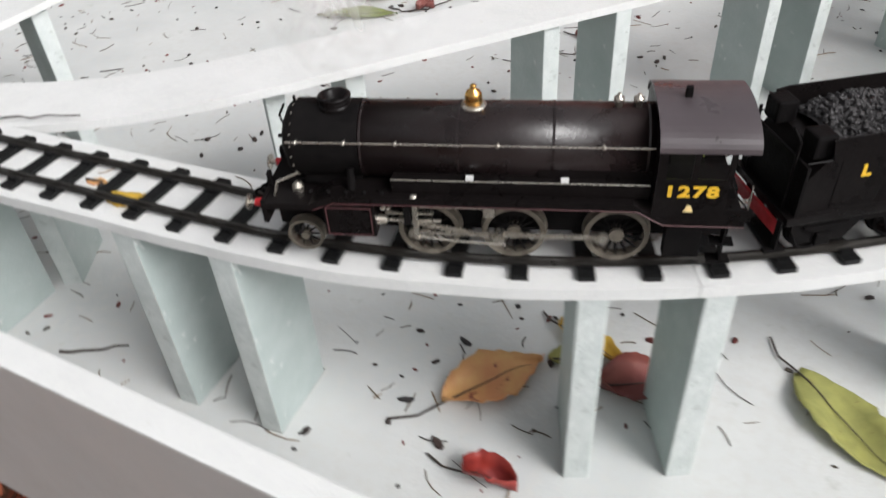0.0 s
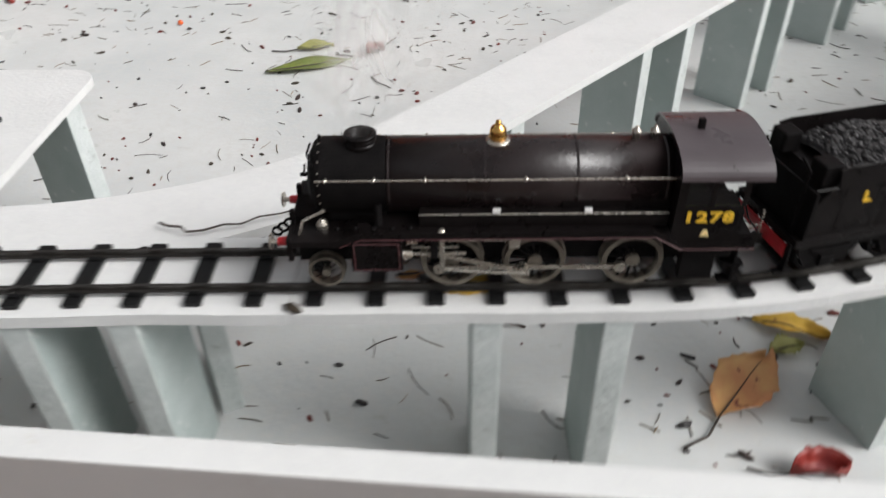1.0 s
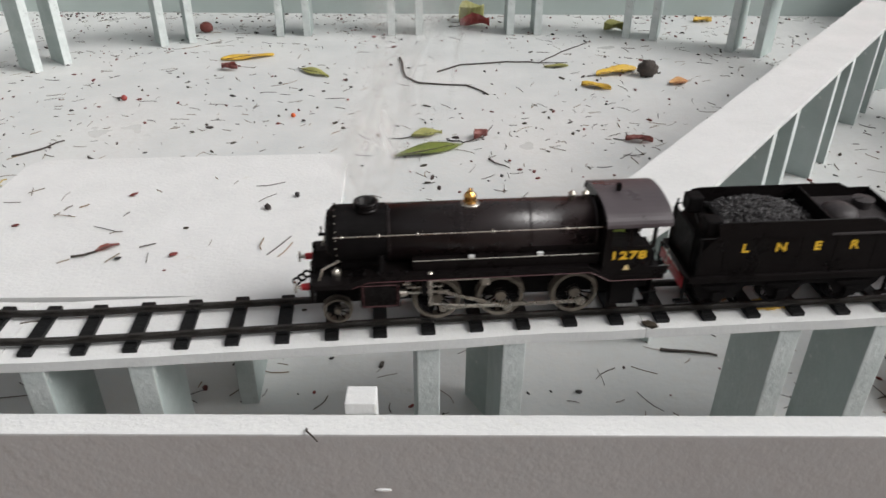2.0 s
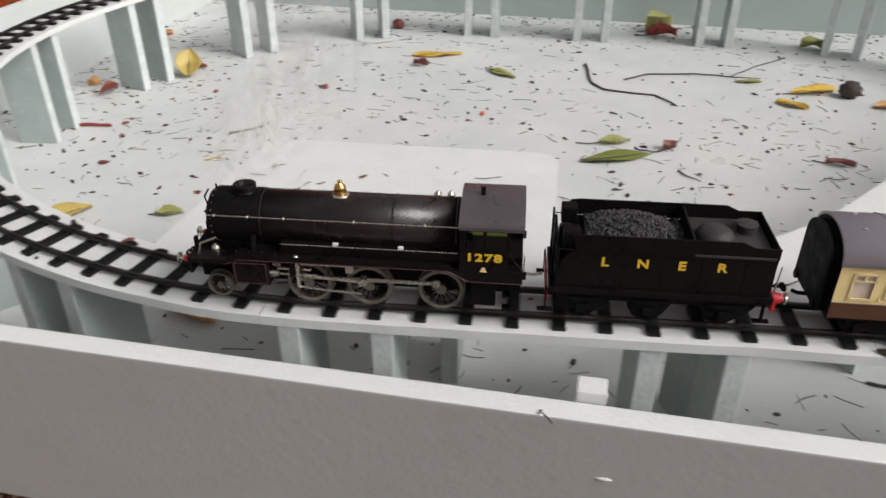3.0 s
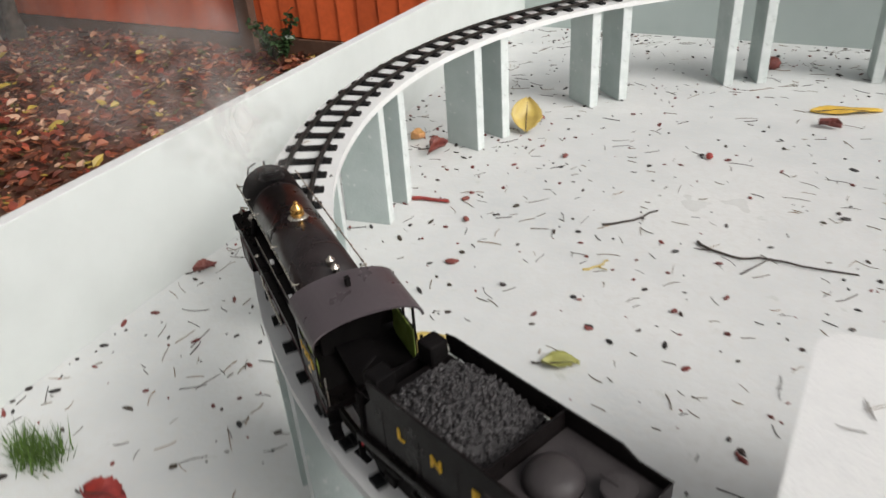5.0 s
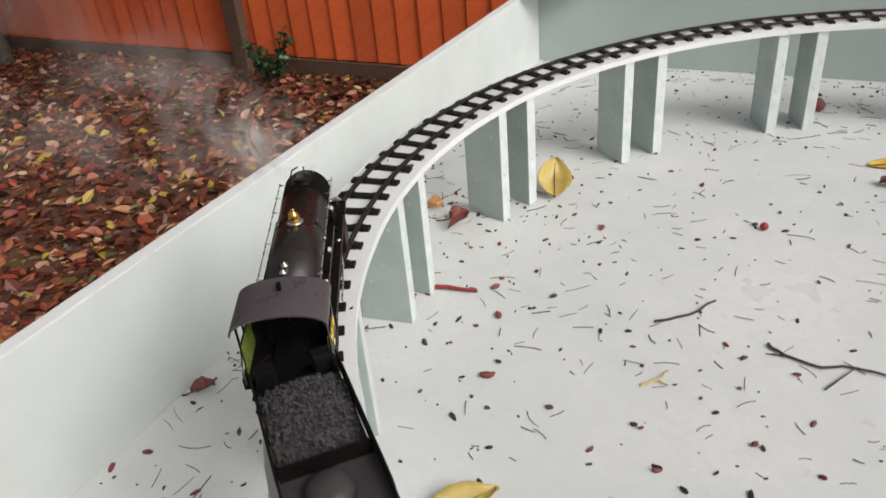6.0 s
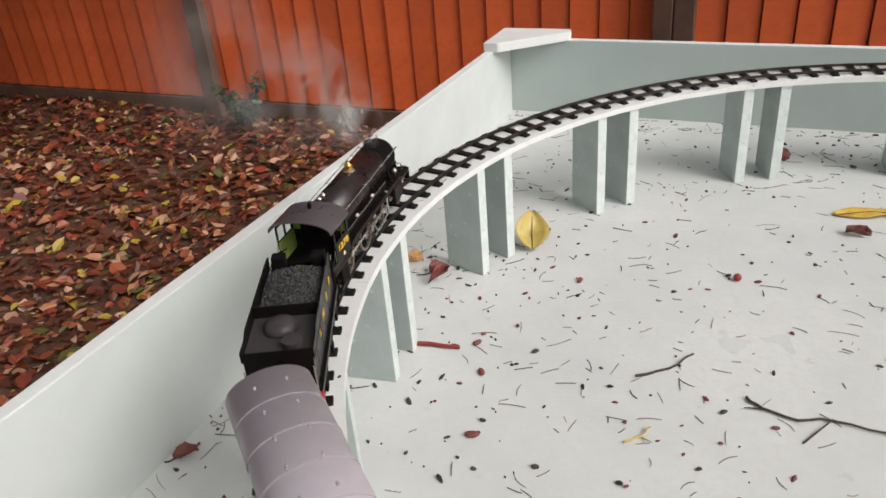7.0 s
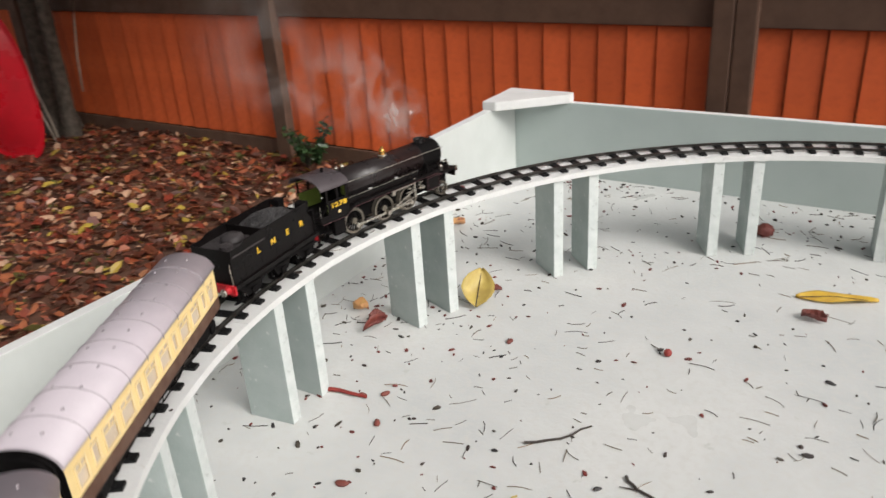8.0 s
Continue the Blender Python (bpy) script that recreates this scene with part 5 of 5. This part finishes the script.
leaf("green-tinged yellow scrap under the orange leaf", "leaf_olive", (1.706, 0.262), (1.738, 0.272), 0.012, 0.5, 0.0, 0.25, seed=41)

def twig(label, points, r=0.0016, material="twig", z=0.0016, side=None):
    rng = random.Random(len(points))
    bm = bmesh.new()
    fine = []
    for (ax, ay), (bx, by) in zip(points, points[1:]):
        for k in range(3):
            u = k / 3
            fine.append((ax + (bx - ax) * u + rng.uniform(-0.0015, 0.0015), ay + (by - ay) * u + rng.uniform(-0.0015, 0.0015), z + rng.uniform(0, 0.002)))
    fine.append((*points[-1], z))
    n = len(fine)
    sweep(bm, fine, [r * (1.1 - 0.5 * k / n) for k in range(n)])
    for (ax, ay), (bx, by) in (side or []):
        tube(bm, (ax, ay, z), (bx, by, z + 0.002), r * 0.7, r * 0.35, 6)
    tagged(part("twig", bm, material), label, "twig", "twigs on the tray floor")


twig("dark crooked twig on the floor", [(1.095, 1.318), (1.113, 1.192), (1.144, 1.152), (1.239, 1.145), (1.283, 1.090)], 0.0024)
twig("thin dark curved twig on the floor", [(1.180, 1.225), (1.230, 1.273), (1.332, 1.296), (1.407, 1.293), (1.468, 1.369), (1.547, 1.457)], 0.0017,
     side=[((1.407, 1.293), (1.47, 1.29))])
twig("short dark bent twig on the floor", [(0.474, 0.786), (0.510, 0.811), (0.533, 0.853)], 0.0017)
twig("forked grey twig on the floor", [(0.600, 0.785), (0.618, 0.771), (0.656, 0.762), (0.691, 0.775), (0.745, 0.768), (0.79, 0.775)], 0.0017,
     side=[((0.663, 0.728), (0.692, 0.775)), ((0.618, 0.771), (0.60, 0.765))])
twig("red-brown stick beside a post", [(0.183, 0.763), (0.244, 0.774)], 0.0030, "leaf_scarlet", 0.003)
twig("dark stick under the bed", [(1.433, 0.287), (1.466, 0.282), (1.493, 0.278)], 0.0018)
twig("thin dark twig beside a green leaf", [(1.200, 0.862), (1.228, 0.852), (1.262, 0.876), (1.282, 0.930)], 0.0013)
twig("short dark twig on the open floor", [(1.268, 0.785), (1.282, 0.764), (1.300, 0.752)], 0.0013)
twig("dry yellow twig at a post's foot", [(0.130, 0.690), (0.150, 0.684), (0.168, 0.692)], 0.0016, "leaf_gold")
twig("dry yellow-green twig on the floor", [(0.484, 0.668), (0.500, 0.682), (0.506, 0.702)], 0.0014, "leaf_gold", side=[((0.500, 0.682), (0.512, 0.676))])
twig("bent brown stalk on the floor", [(1.318, 0.092), (1.344, 0.104), (1.368, 0.124)], 0.0013)
twig("thin curved twig lying on the plank", [(1.236, 0.170), (1.258, 0.160), (1.290, 0.172), (1.325, 0.192)], 0.0009, z=BED + 0.001)
twig("thin needle lying on the front side's rim", [(1.098, -0.016), (1.108, -0.026)], 0.0007, z=WALL + 0.0008)


def cone(x, y, r, material, label):
    bm = bmesh.new()
    bmesh.ops.create_icosphere(bm, subdivisions=3, radius=r)
    for v in bm.verts:
        k = 1 + 0.16 * math.sin(v.co.z / r * 9) * math.cos(math.atan2(v.co.y, v.co.x) * 5)
        v.co = Vector((v.co.x * k * 1.25, v.co.y * k, v.co.z * k))
    ob = part("conifer_cone", bm, material, smooth=True)
    ob.location = (x, y, r * 0.93)
    tagged(ob, label, "cone")


cone(1.630, 1.212, 0.0175, "twig", "dark brown rounded cone on the floor")
cone(0.606, 1.524, 0.0125, "leaf_red", "red-brown small cone behind a post")


def berry(x, y, r, material="berry", label="tiny orange berry on the floor"):
    bm = bmesh.new()
    bmesh.ops.create_icosphere(bm, subdivisions=2, radius=r)
    if material == "leaf_red":
        for v in bm.verts:
            v.co = Vector((v.co.x * 1.5, v.co.y * 0.85, v.co.z * 0.6)) * (1 + 0.25 * noise.noise(v.co * 400))
    ob = part("berry", bm, material, smooth=True)
    ob.location = (x, y, r * (0.55 if material == "leaf_red" else 0.95))
    ob.rotation_euler = (0, 0, x * 40)
    tagged(ob, label, "berry")


def dent():
    bm = bmesh.new()
    bmesh.ops.create_icosphere(bm, subdivisions=2, radius=1.0)
    for v in bm.verts:
        v.co = Vector((v.co.x * 0.006, v.co.y * 0.0012, v.co.z * 0.0016))
    ob = part("paint_blister", bm, "white", smooth=True)
    ob.location = (1.148, -THICK - 0.0004, 0.128)
    tagged(ob, "small pale paint blister on the tray's front side", "blister")


dent()
berry(0.912, 0.968, 0.0045)
berry(0.568, 1.050, 0.0060, "leaf_scarlet", "small red berry on the floor")

for bx, by, br in ((0.320, 0.625, 0.0058), (0.262, 0.792, 0.0048), (0.236, 0.776, 0.0045), (0.352, 0.985, 0.0048), (0.290, 0.735, 0.005)):
    berry(bx, by, br, "leaf_red", "shrivelled dark red berry on the floor")

def moss_tuft():
    rng = random.Random(2)
    verts, faces = [], []
    for n in range(420):
        x, y = rng.gauss(0, 0.016), rng.gauss(0, 0.010)
        a, l = rng.uniform(0, 6.28), rng.uniform(0.008, 0.030)
        dx, dy = 0.6 * l * math.cos(a), 0.6 * l * math.sin(a)
        k = len(verts)
        verts += [(x - dy * 0.06, y + dx * 0.06, 0), (x + dy * 0.06, y - dx * 0.06, 0), (x + dx, y + dy, l)]
        faces.append((k, k + 1, k + 2))
    me = bpy.data.meshes.new("moss_tuft")
    me.from_pydata(verts, [], faces)
    me.materials.append(M["moss"])
    ob = tagged(new("moss_tuft", me), "green moss tuft on the tray floor near the corner", "moss")
    ob.location = (0.098, 0.166, 0.0)


moss_tuft()


# ---- needles, seeds and small litter ----
def density(x, y):
    """Thicker along the sides, patchy elsewhere."""
    edge = min(x, y, Y1 - y, 2.3 - x)
    return 0.55 + 0.75 * noise.noise(Vector((x * 2.7, y * 2.7, 4.0))) + (0.8 if edge < 0.04 else 0)


def scatter(count, seed, z, area):
    rng = random.Random(seed)
    while count:
        x, y = rng.uniform(area[0], area[1]), rng.uniform(area[2], area[3])
        if rng.random() < density(x, y):
            count -= 1
            yield rng, x, y, z


def on_bed(count):
    rng = random.Random(46)
    for _ in range(count):
        p, _ = at_line(rng.uniform(S_MIN, S_MAX), rng.choice((-1, 1)) * rng.uniform(0.004, 0.0345))
        yield rng, p.x, p.y, BED


def needles():
    verts, faces = [], []
    for source in (scatter(1900, 31, 0.0006, (0.006, 2.34, 0.006, 1.70)), scatter(26, 32, BED + 0.0002, (0.76, 1.06, 0.16, 0.37)), on_bed(26)):
        for rng, x, y, z in source:
            a, l, w = rng.uniform(0, 6.28), rng.choice((0.005, 0.006, 0.009, 0.012, 0.015)) * rng.uniform(0.7, 1.3), rng.uniform(0.00032, 0.0007)
            bend = rng.uniform(-0.5, 0.5)
            p = Vector((x, y, z))
            k = len(verts)
            for n in range(4):
                side = Vector((-math.sin(a), math.cos(a), 0)) * w * (1 - 0.25 * abs(n - 1.5) / 1.5)
                verts += [p + side, p - side, p + Vector((0, 0, 1.4 * w))]
                p = p + Vector((math.cos(a), math.sin(a), rng.uniform(-0.02, 0.05))) * l / 1.5
                a += bend * rng.uniform(0.2, 1)
            for n in range(3):
                o = k + 3 * n
                faces += [(o, o + 2, o + 5, o + 3), (o + 2, o + 1, o + 4, o + 5)]
    me = bpy.data.meshes.new("needles")
    me.from_pydata(verts, [], faces)
    me.materials.append(M["needle"])
    tagged(new("needles", me), "dry brown conifer needles strewn over the tray floor", "needles", kind="stuff")


needles()


def seeds():
    verts, faces = [], []
    base = bmesh.new()
    bmesh.ops.create_icosphere(base, subdivisions=1, radius=1.0)
    bv = [v.co.copy() for v in base.verts]
    bf = [tuple(v.index for v in f.verts) for f in base.faces]
    base.free()
    for source in (scatter(1700, 41, 0.0, (0.004, 2.34, 0.004, 1.70)), scatter(9, 42, BED, (0.76, 1.06, 0.16, 0.37)), scatter(60, 43, 0.0, (0.003, 0.03, 0.1, 1.6)),
                   on_bed(70), scatter(160, 44, 0.0, (0.1, 2.2, 1.62, 1.70)), scatter(50, 45, 0.0, (0.08, 0.36, 0.55, 1.0))):
        for rng, x, y, z in source:
            r = rng.choice((0.0012, 0.0016, 0.0022, 0.0030, 0.0036)) * rng.uniform(0.7, 1.15)
            m = pose(x, y, z + r * 0.4, rng.uniform(-20, 20), rng.uniform(-20, 20), rng.uniform(0, 360))
            sx, sy, sz = r * rng.uniform(1.0, 2.2), r * rng.uniform(0.7, 1.0), r * rng.uniform(0.45, 0.8)
            k = len(verts)
            for v in bv:
                j = 1 + rng.uniform(-0.25, 0.25)
                verts.append(m @ Vector((v.x * sx * j, v.y * sy * j, v.z * sz * j)))
            faces += [tuple(i + k for i in f) for f in bf]
    me = bpy.data.meshes.new("seeds")
    me.from_pydata(verts, [], faces)
    me.materials.append(M["seed"])
    tagged(new("seeds", me), "small dark seeds, bud scales and dried berries on the floor", "seeds", kind="stuff")


seeds()


# ---- steam from the chimney ----
def steam_material():
    m = bpy.data.materials.new("steam")
    m.use_nodes = True
    t = m.node_tree
    t.nodes.remove(t.nodes["Principled BSDF"])
    out = t.nodes["Material Output"]
    co = t.nodes.new("ShaderNodeTexCoord")
    ln = t.nodes.new("ShaderNodeVectorMath")
    ln.operation = "LENGTH"
    t.links.new(co.outputs["Object"], ln.inputs[0])
    fall = t.nodes.new("ShaderNodeMapRange")
    fall.interpolation_type = "SMOOTHSTEP"
    fall.inputs["From Min"].default_value, fall.inputs["From Max"].default_value = 1.0, 0.15
    t.links.new(ln.outputs["Value"], fall.inputs["Value"])
    n = t.nodes.new("ShaderNodeTexNoise")
    n.inputs["Scale"].default_value, n.inputs["Detail"].default_value, n.inputs["Distortion"].default_value = 1.6, 4.0, 0.8
    info = t.nodes.new("ShaderNodeObjectInfo")
    add = t.nodes.new("ShaderNodeVectorMath")
    t.links.new(co.outputs["Object"], add.inputs[0])
    mul = t.nodes.new("ShaderNodeMath")
    mul.operation = "MULTIPLY"
    mul.inputs[1].default_value = 40
    t.links.new(info.outputs["Random"], mul.inputs[0])
    t.links.new(mul.outputs[0], add.inputs[1])
    t.links.new(add.outputs[0], n.inputs["Vector"])
    r = t.nodes.new("ShaderNodeMapRange")
    r.inputs["From Min"].default_value, r.inputs["From Max"].default_value = 0.38, 0.76
    t.links.new(n.outputs[0], r.inputs["Value"])
    a = t.nodes.new("ShaderNodeMath")
    a.operation = "MULTIPLY"
    t.links.new(fall.outputs[0], a.inputs[0])
    t.links.new(r.outputs[0], a.inputs[1])
    b = t.nodes.new("ShaderNodeMath")
    b.operation = "MULTIPLY"
    b.inputs[1].default_value = 0.58
    t.links.new(a.outputs[0], b.inputs[0])
    c = t.nodes.new("ShaderNodeMath")
    c.operation = "MULTIPLY"
    t.links.new(b.outputs[0], c.inputs[0])
    t.links.new(info.outputs["Color"], c.inputs[1])
    clear, thin, mix = t.nodes.new("ShaderNodeBsdfTransparent"), t.nodes.new("ShaderNodeBsdfTranslucent"), t.nodes.new("ShaderNodeMixShader")
    facing, white = t.nodes.new("ShaderNodeBsdfDiffuse"), t.nodes.new("ShaderNodeMixShader")
    thin.inputs["Color"].default_value = facing.inputs["Color"].default_value = (0.76, 0.74, 0.72, 1)
    t.links.new(thin.outputs[0], white.inputs[1])
    t.links.new(facing.outputs[0], white.inputs[2])
    t.links.new(c.outputs[0], mix.inputs[0])
    t.links.new(clear.outputs[0], mix.inputs[1])
    t.links.new(white.outputs[0], mix.inputs[2])
    t.links.new(mix.outputs[0], out.inputs["Surface"])
    return m


M["steam"] = steam_material()


def steam_puffs(count=6):
    """Wisps that hang behind the chimney, larger and higher the older they are."""
    rng = random.Random(17)
    puffs = []
    for k in range(count):
        bm = bmesh.new()
        rows = []
        for i in range(13):
            u = -1 + i / 6
            rows.append([bm.verts.new((u, 0.35 * noise.noise(Vector((u * 1.2, (j / 6 - 1) * 1.2, k * 3.1))), -1 + j / 6)) for j in range(13)])
        for p, q in zip(rows, rows[1:]):
            for j in range(12):
                bm.faces.new((p[j], p[j + 1], q[j + 1], q[j]))
        ob = tagged(part("steam_puff", bm, "steam", smooth=True), "thin white wisp of steam drifting behind the chimney", "steam", "steam wisps")
        size = 0.040 + 0.0115 * k
        thin = (1.0, 1.0, 0.9, 0.62, 0.34, 0.16)[k]
        ob.color = (thin, thin, thin, 1)
        ob.scale = (size, size, size * 1.15)
        ob.visible_shadow = False
        puffs.append((ob, k, rng.uniform(-0.012, 0.012), rng.uniform(-0.01, 0.012)))
    return puffs


MOVING["steam"] = steam_puffs()


# ---- motion ----
DOME = ((0.0, -0.1725), (0.5, -0.0605), (1.0, 0.0565), (1.2, 0.1065), (2.5, 0.446), (3.0, 0.5910), (3.5, 0.7350), (4.0, 0.8810), (4.5, 1.0245),
        (4.7, 1.080), (5.8, 1.377), (6.0, 1.4285), (6.5, 1.5600), (7.0, 1.6885), (7.5, 1.8160), (8.0, 1.9430))
# the couplings stretch and close a little on the way: the tender's and the coach's distance behind the engine
TENDER_GAP = ((0.0, 0.2115), (1.0, 0.2145), (2.5, 0.2170), (3.0, 0.2150), (3.5, 0.2110), (4.0, 0.2090), (4.5, 0.2070), (5.5, 0.2085), (7.0, 0.2145), (8.0, 0.2170))
COACH_GAP = ((0.0, 0.498), (1.0, 0.500), (2.5, 0.5030), (3.0, 0.5005), (3.5, 0.4935), (4.0, 0.4895), (4.5, 0.4870), (5.5, 0.4890), (7.0, 0.4955), (8.0, 0.4980))


def gap(table, t):
    k = max(n for n in range(len(table) - 1) if table[n][0] <= t + 1e-9)
    (t0, a), (t1, b) = table[k], table[k + 1]
    u = (t - t0) / (t1 - t0)
    return a + (b - a) * u * u * (3 - 2 * u)


def run(t):
    """Metres that the engine's middle wheels stand along the line, smoothly between the known ones."""
    k = max(n for n in range(len(DOME) - 1) if DOME[n][0] <= t + 1e-9)
    (t0, a), (t1, b) = DOME[k], DOME[k + 1]

    def rate(n):
        i, j = max(0, n - 1), min(len(DOME) - 1, n + 1)
        return (DOME[j][1] - DOME[i][1]) / (DOME[j][0] - DOME[i][0])

    u, d = (t - t0) / (t1 - t0), t1 - t0
    return ((1 + 2 * u) * (1 - u) ** 2 * a + u * (1 - u) ** 2 * d * rate(k) + u * u * (3 - 2 * u) * b + u * u * (u - 1) * d * rate(k + 1)) - 0.0226


def run_back(t):
    return run(t) if t >= 0 else run(0) + 0.23 * t


def carried_at(s, ahead, behind):
    """Pose of a vehicle whose wheels stand ahead of and behind s."""
    a, _ = at_line(s + ahead, 0.0, RAIL)
    b, _ = at_line(s - behind, 0.0, RAIL)
    d = a - b
    h = math.atan2(d.y, d.x)
    p = b + d * (behind / (ahead + behind))
    return Matrix.Translation(p) @ Matrix.Rotation(h, 4, "Z")


def motions():
    steps = [k / 10 for k in range(81)]
    quick = [k / 30 for k in range(0, 241)]
    walk(MOVING["engine"], [(t, carried_at(run(t), 0.048, 0.0567)) for t in steps])
    walk(MOVING["tender"], [(t, carried_at(run(t) - gap(TENDER_GAP, t), 0.0505, 0.055)) for t in steps])
    for w, x, y, r in MOVING["wheels"]:
        walk(w, [(t, Matrix.Translation((x, y, r)) @ Matrix.Rotation(run(t) / r + (1.57 if y < 0 else 0), 4, "Y")) for t in quick])
    for w, x, y, r in MOVING["tender_wheels"]:
        walk(w, [(t, Matrix.Translation((x, y, r)) @ Matrix.Rotation(run(t) / r, 4, "Y")) for t in quick])
    for rod, y in MOVING["rods"]:
        off = 1.57 if y < 0 else 0
        walk(rod, [(t, pose(0.0080 * math.sin(run(t) / 0.0178 + off), 0, 0.0178 + 0.0080 * math.cos(run(t) / 0.0178 + off))) for t in quick])
    for rod, y in MOVING["crods"]:
        off = 1.57 if y < 0 else 0
        rows = []
        for t in quick:
            a = run(t) / 0.0178 + off
            x, z = 0.0080 * math.sin(a), 0.0178 + 0.0080 * math.cos(a)
            rows.append((t, pose(x, 0, z, 0, math.degrees(-math.asin((0.0285 - z) / 0.054)), 0)))
        walk(rod, rows)
    for puff, k, dx, dz in MOVING["steam"]:
        age = 0.05 + 0.13 * k + 0.018 * k * k
        rows = []
        for t in steps:
            p, _ = at_line(run_back(t - age) + 0.0975, 0.0, RAIL + 0.098)
            calm = min(1.0, max(0.0, (t - 5.9) / 1.5))
            wind = 0.20 - 0.18 * calm * calm * (3 - 2 * calm)
            p += Vector((-wind * age + dx * k / 3, 0.02 * age, 0.012 + 0.19 * age - 0.03 * age * age + dz))
            rows.append((t, Matrix.Translation(p) @ Matrix.Rotation(radians(38 + 5 * k) + 0.05 * t, 4, "Z")))
        walk(puff, rows)
    for c, bogies, off in MOVING["coaches"]:
        rows = [(t, carried_at(run(t) - gap(COACH_GAP, t) - off, 0.112, 0.112)) for t in steps]
        walk(c, rows)
        for g, x in bogies:
            out = []
            for t, m in rows:
                p, h = at_line(run(t) - gap(COACH_GAP, t) - off + x, 0.0, RAIL)
                turn = Matrix.Rotation(h, 4, "Z").to_3x3()
                local = (m.to_3x3().inverted() @ turn).to_4x4()
                out.append((t, Matrix.Translation((x, 0, 0)) @ local))
            walk(g, out)


motions()
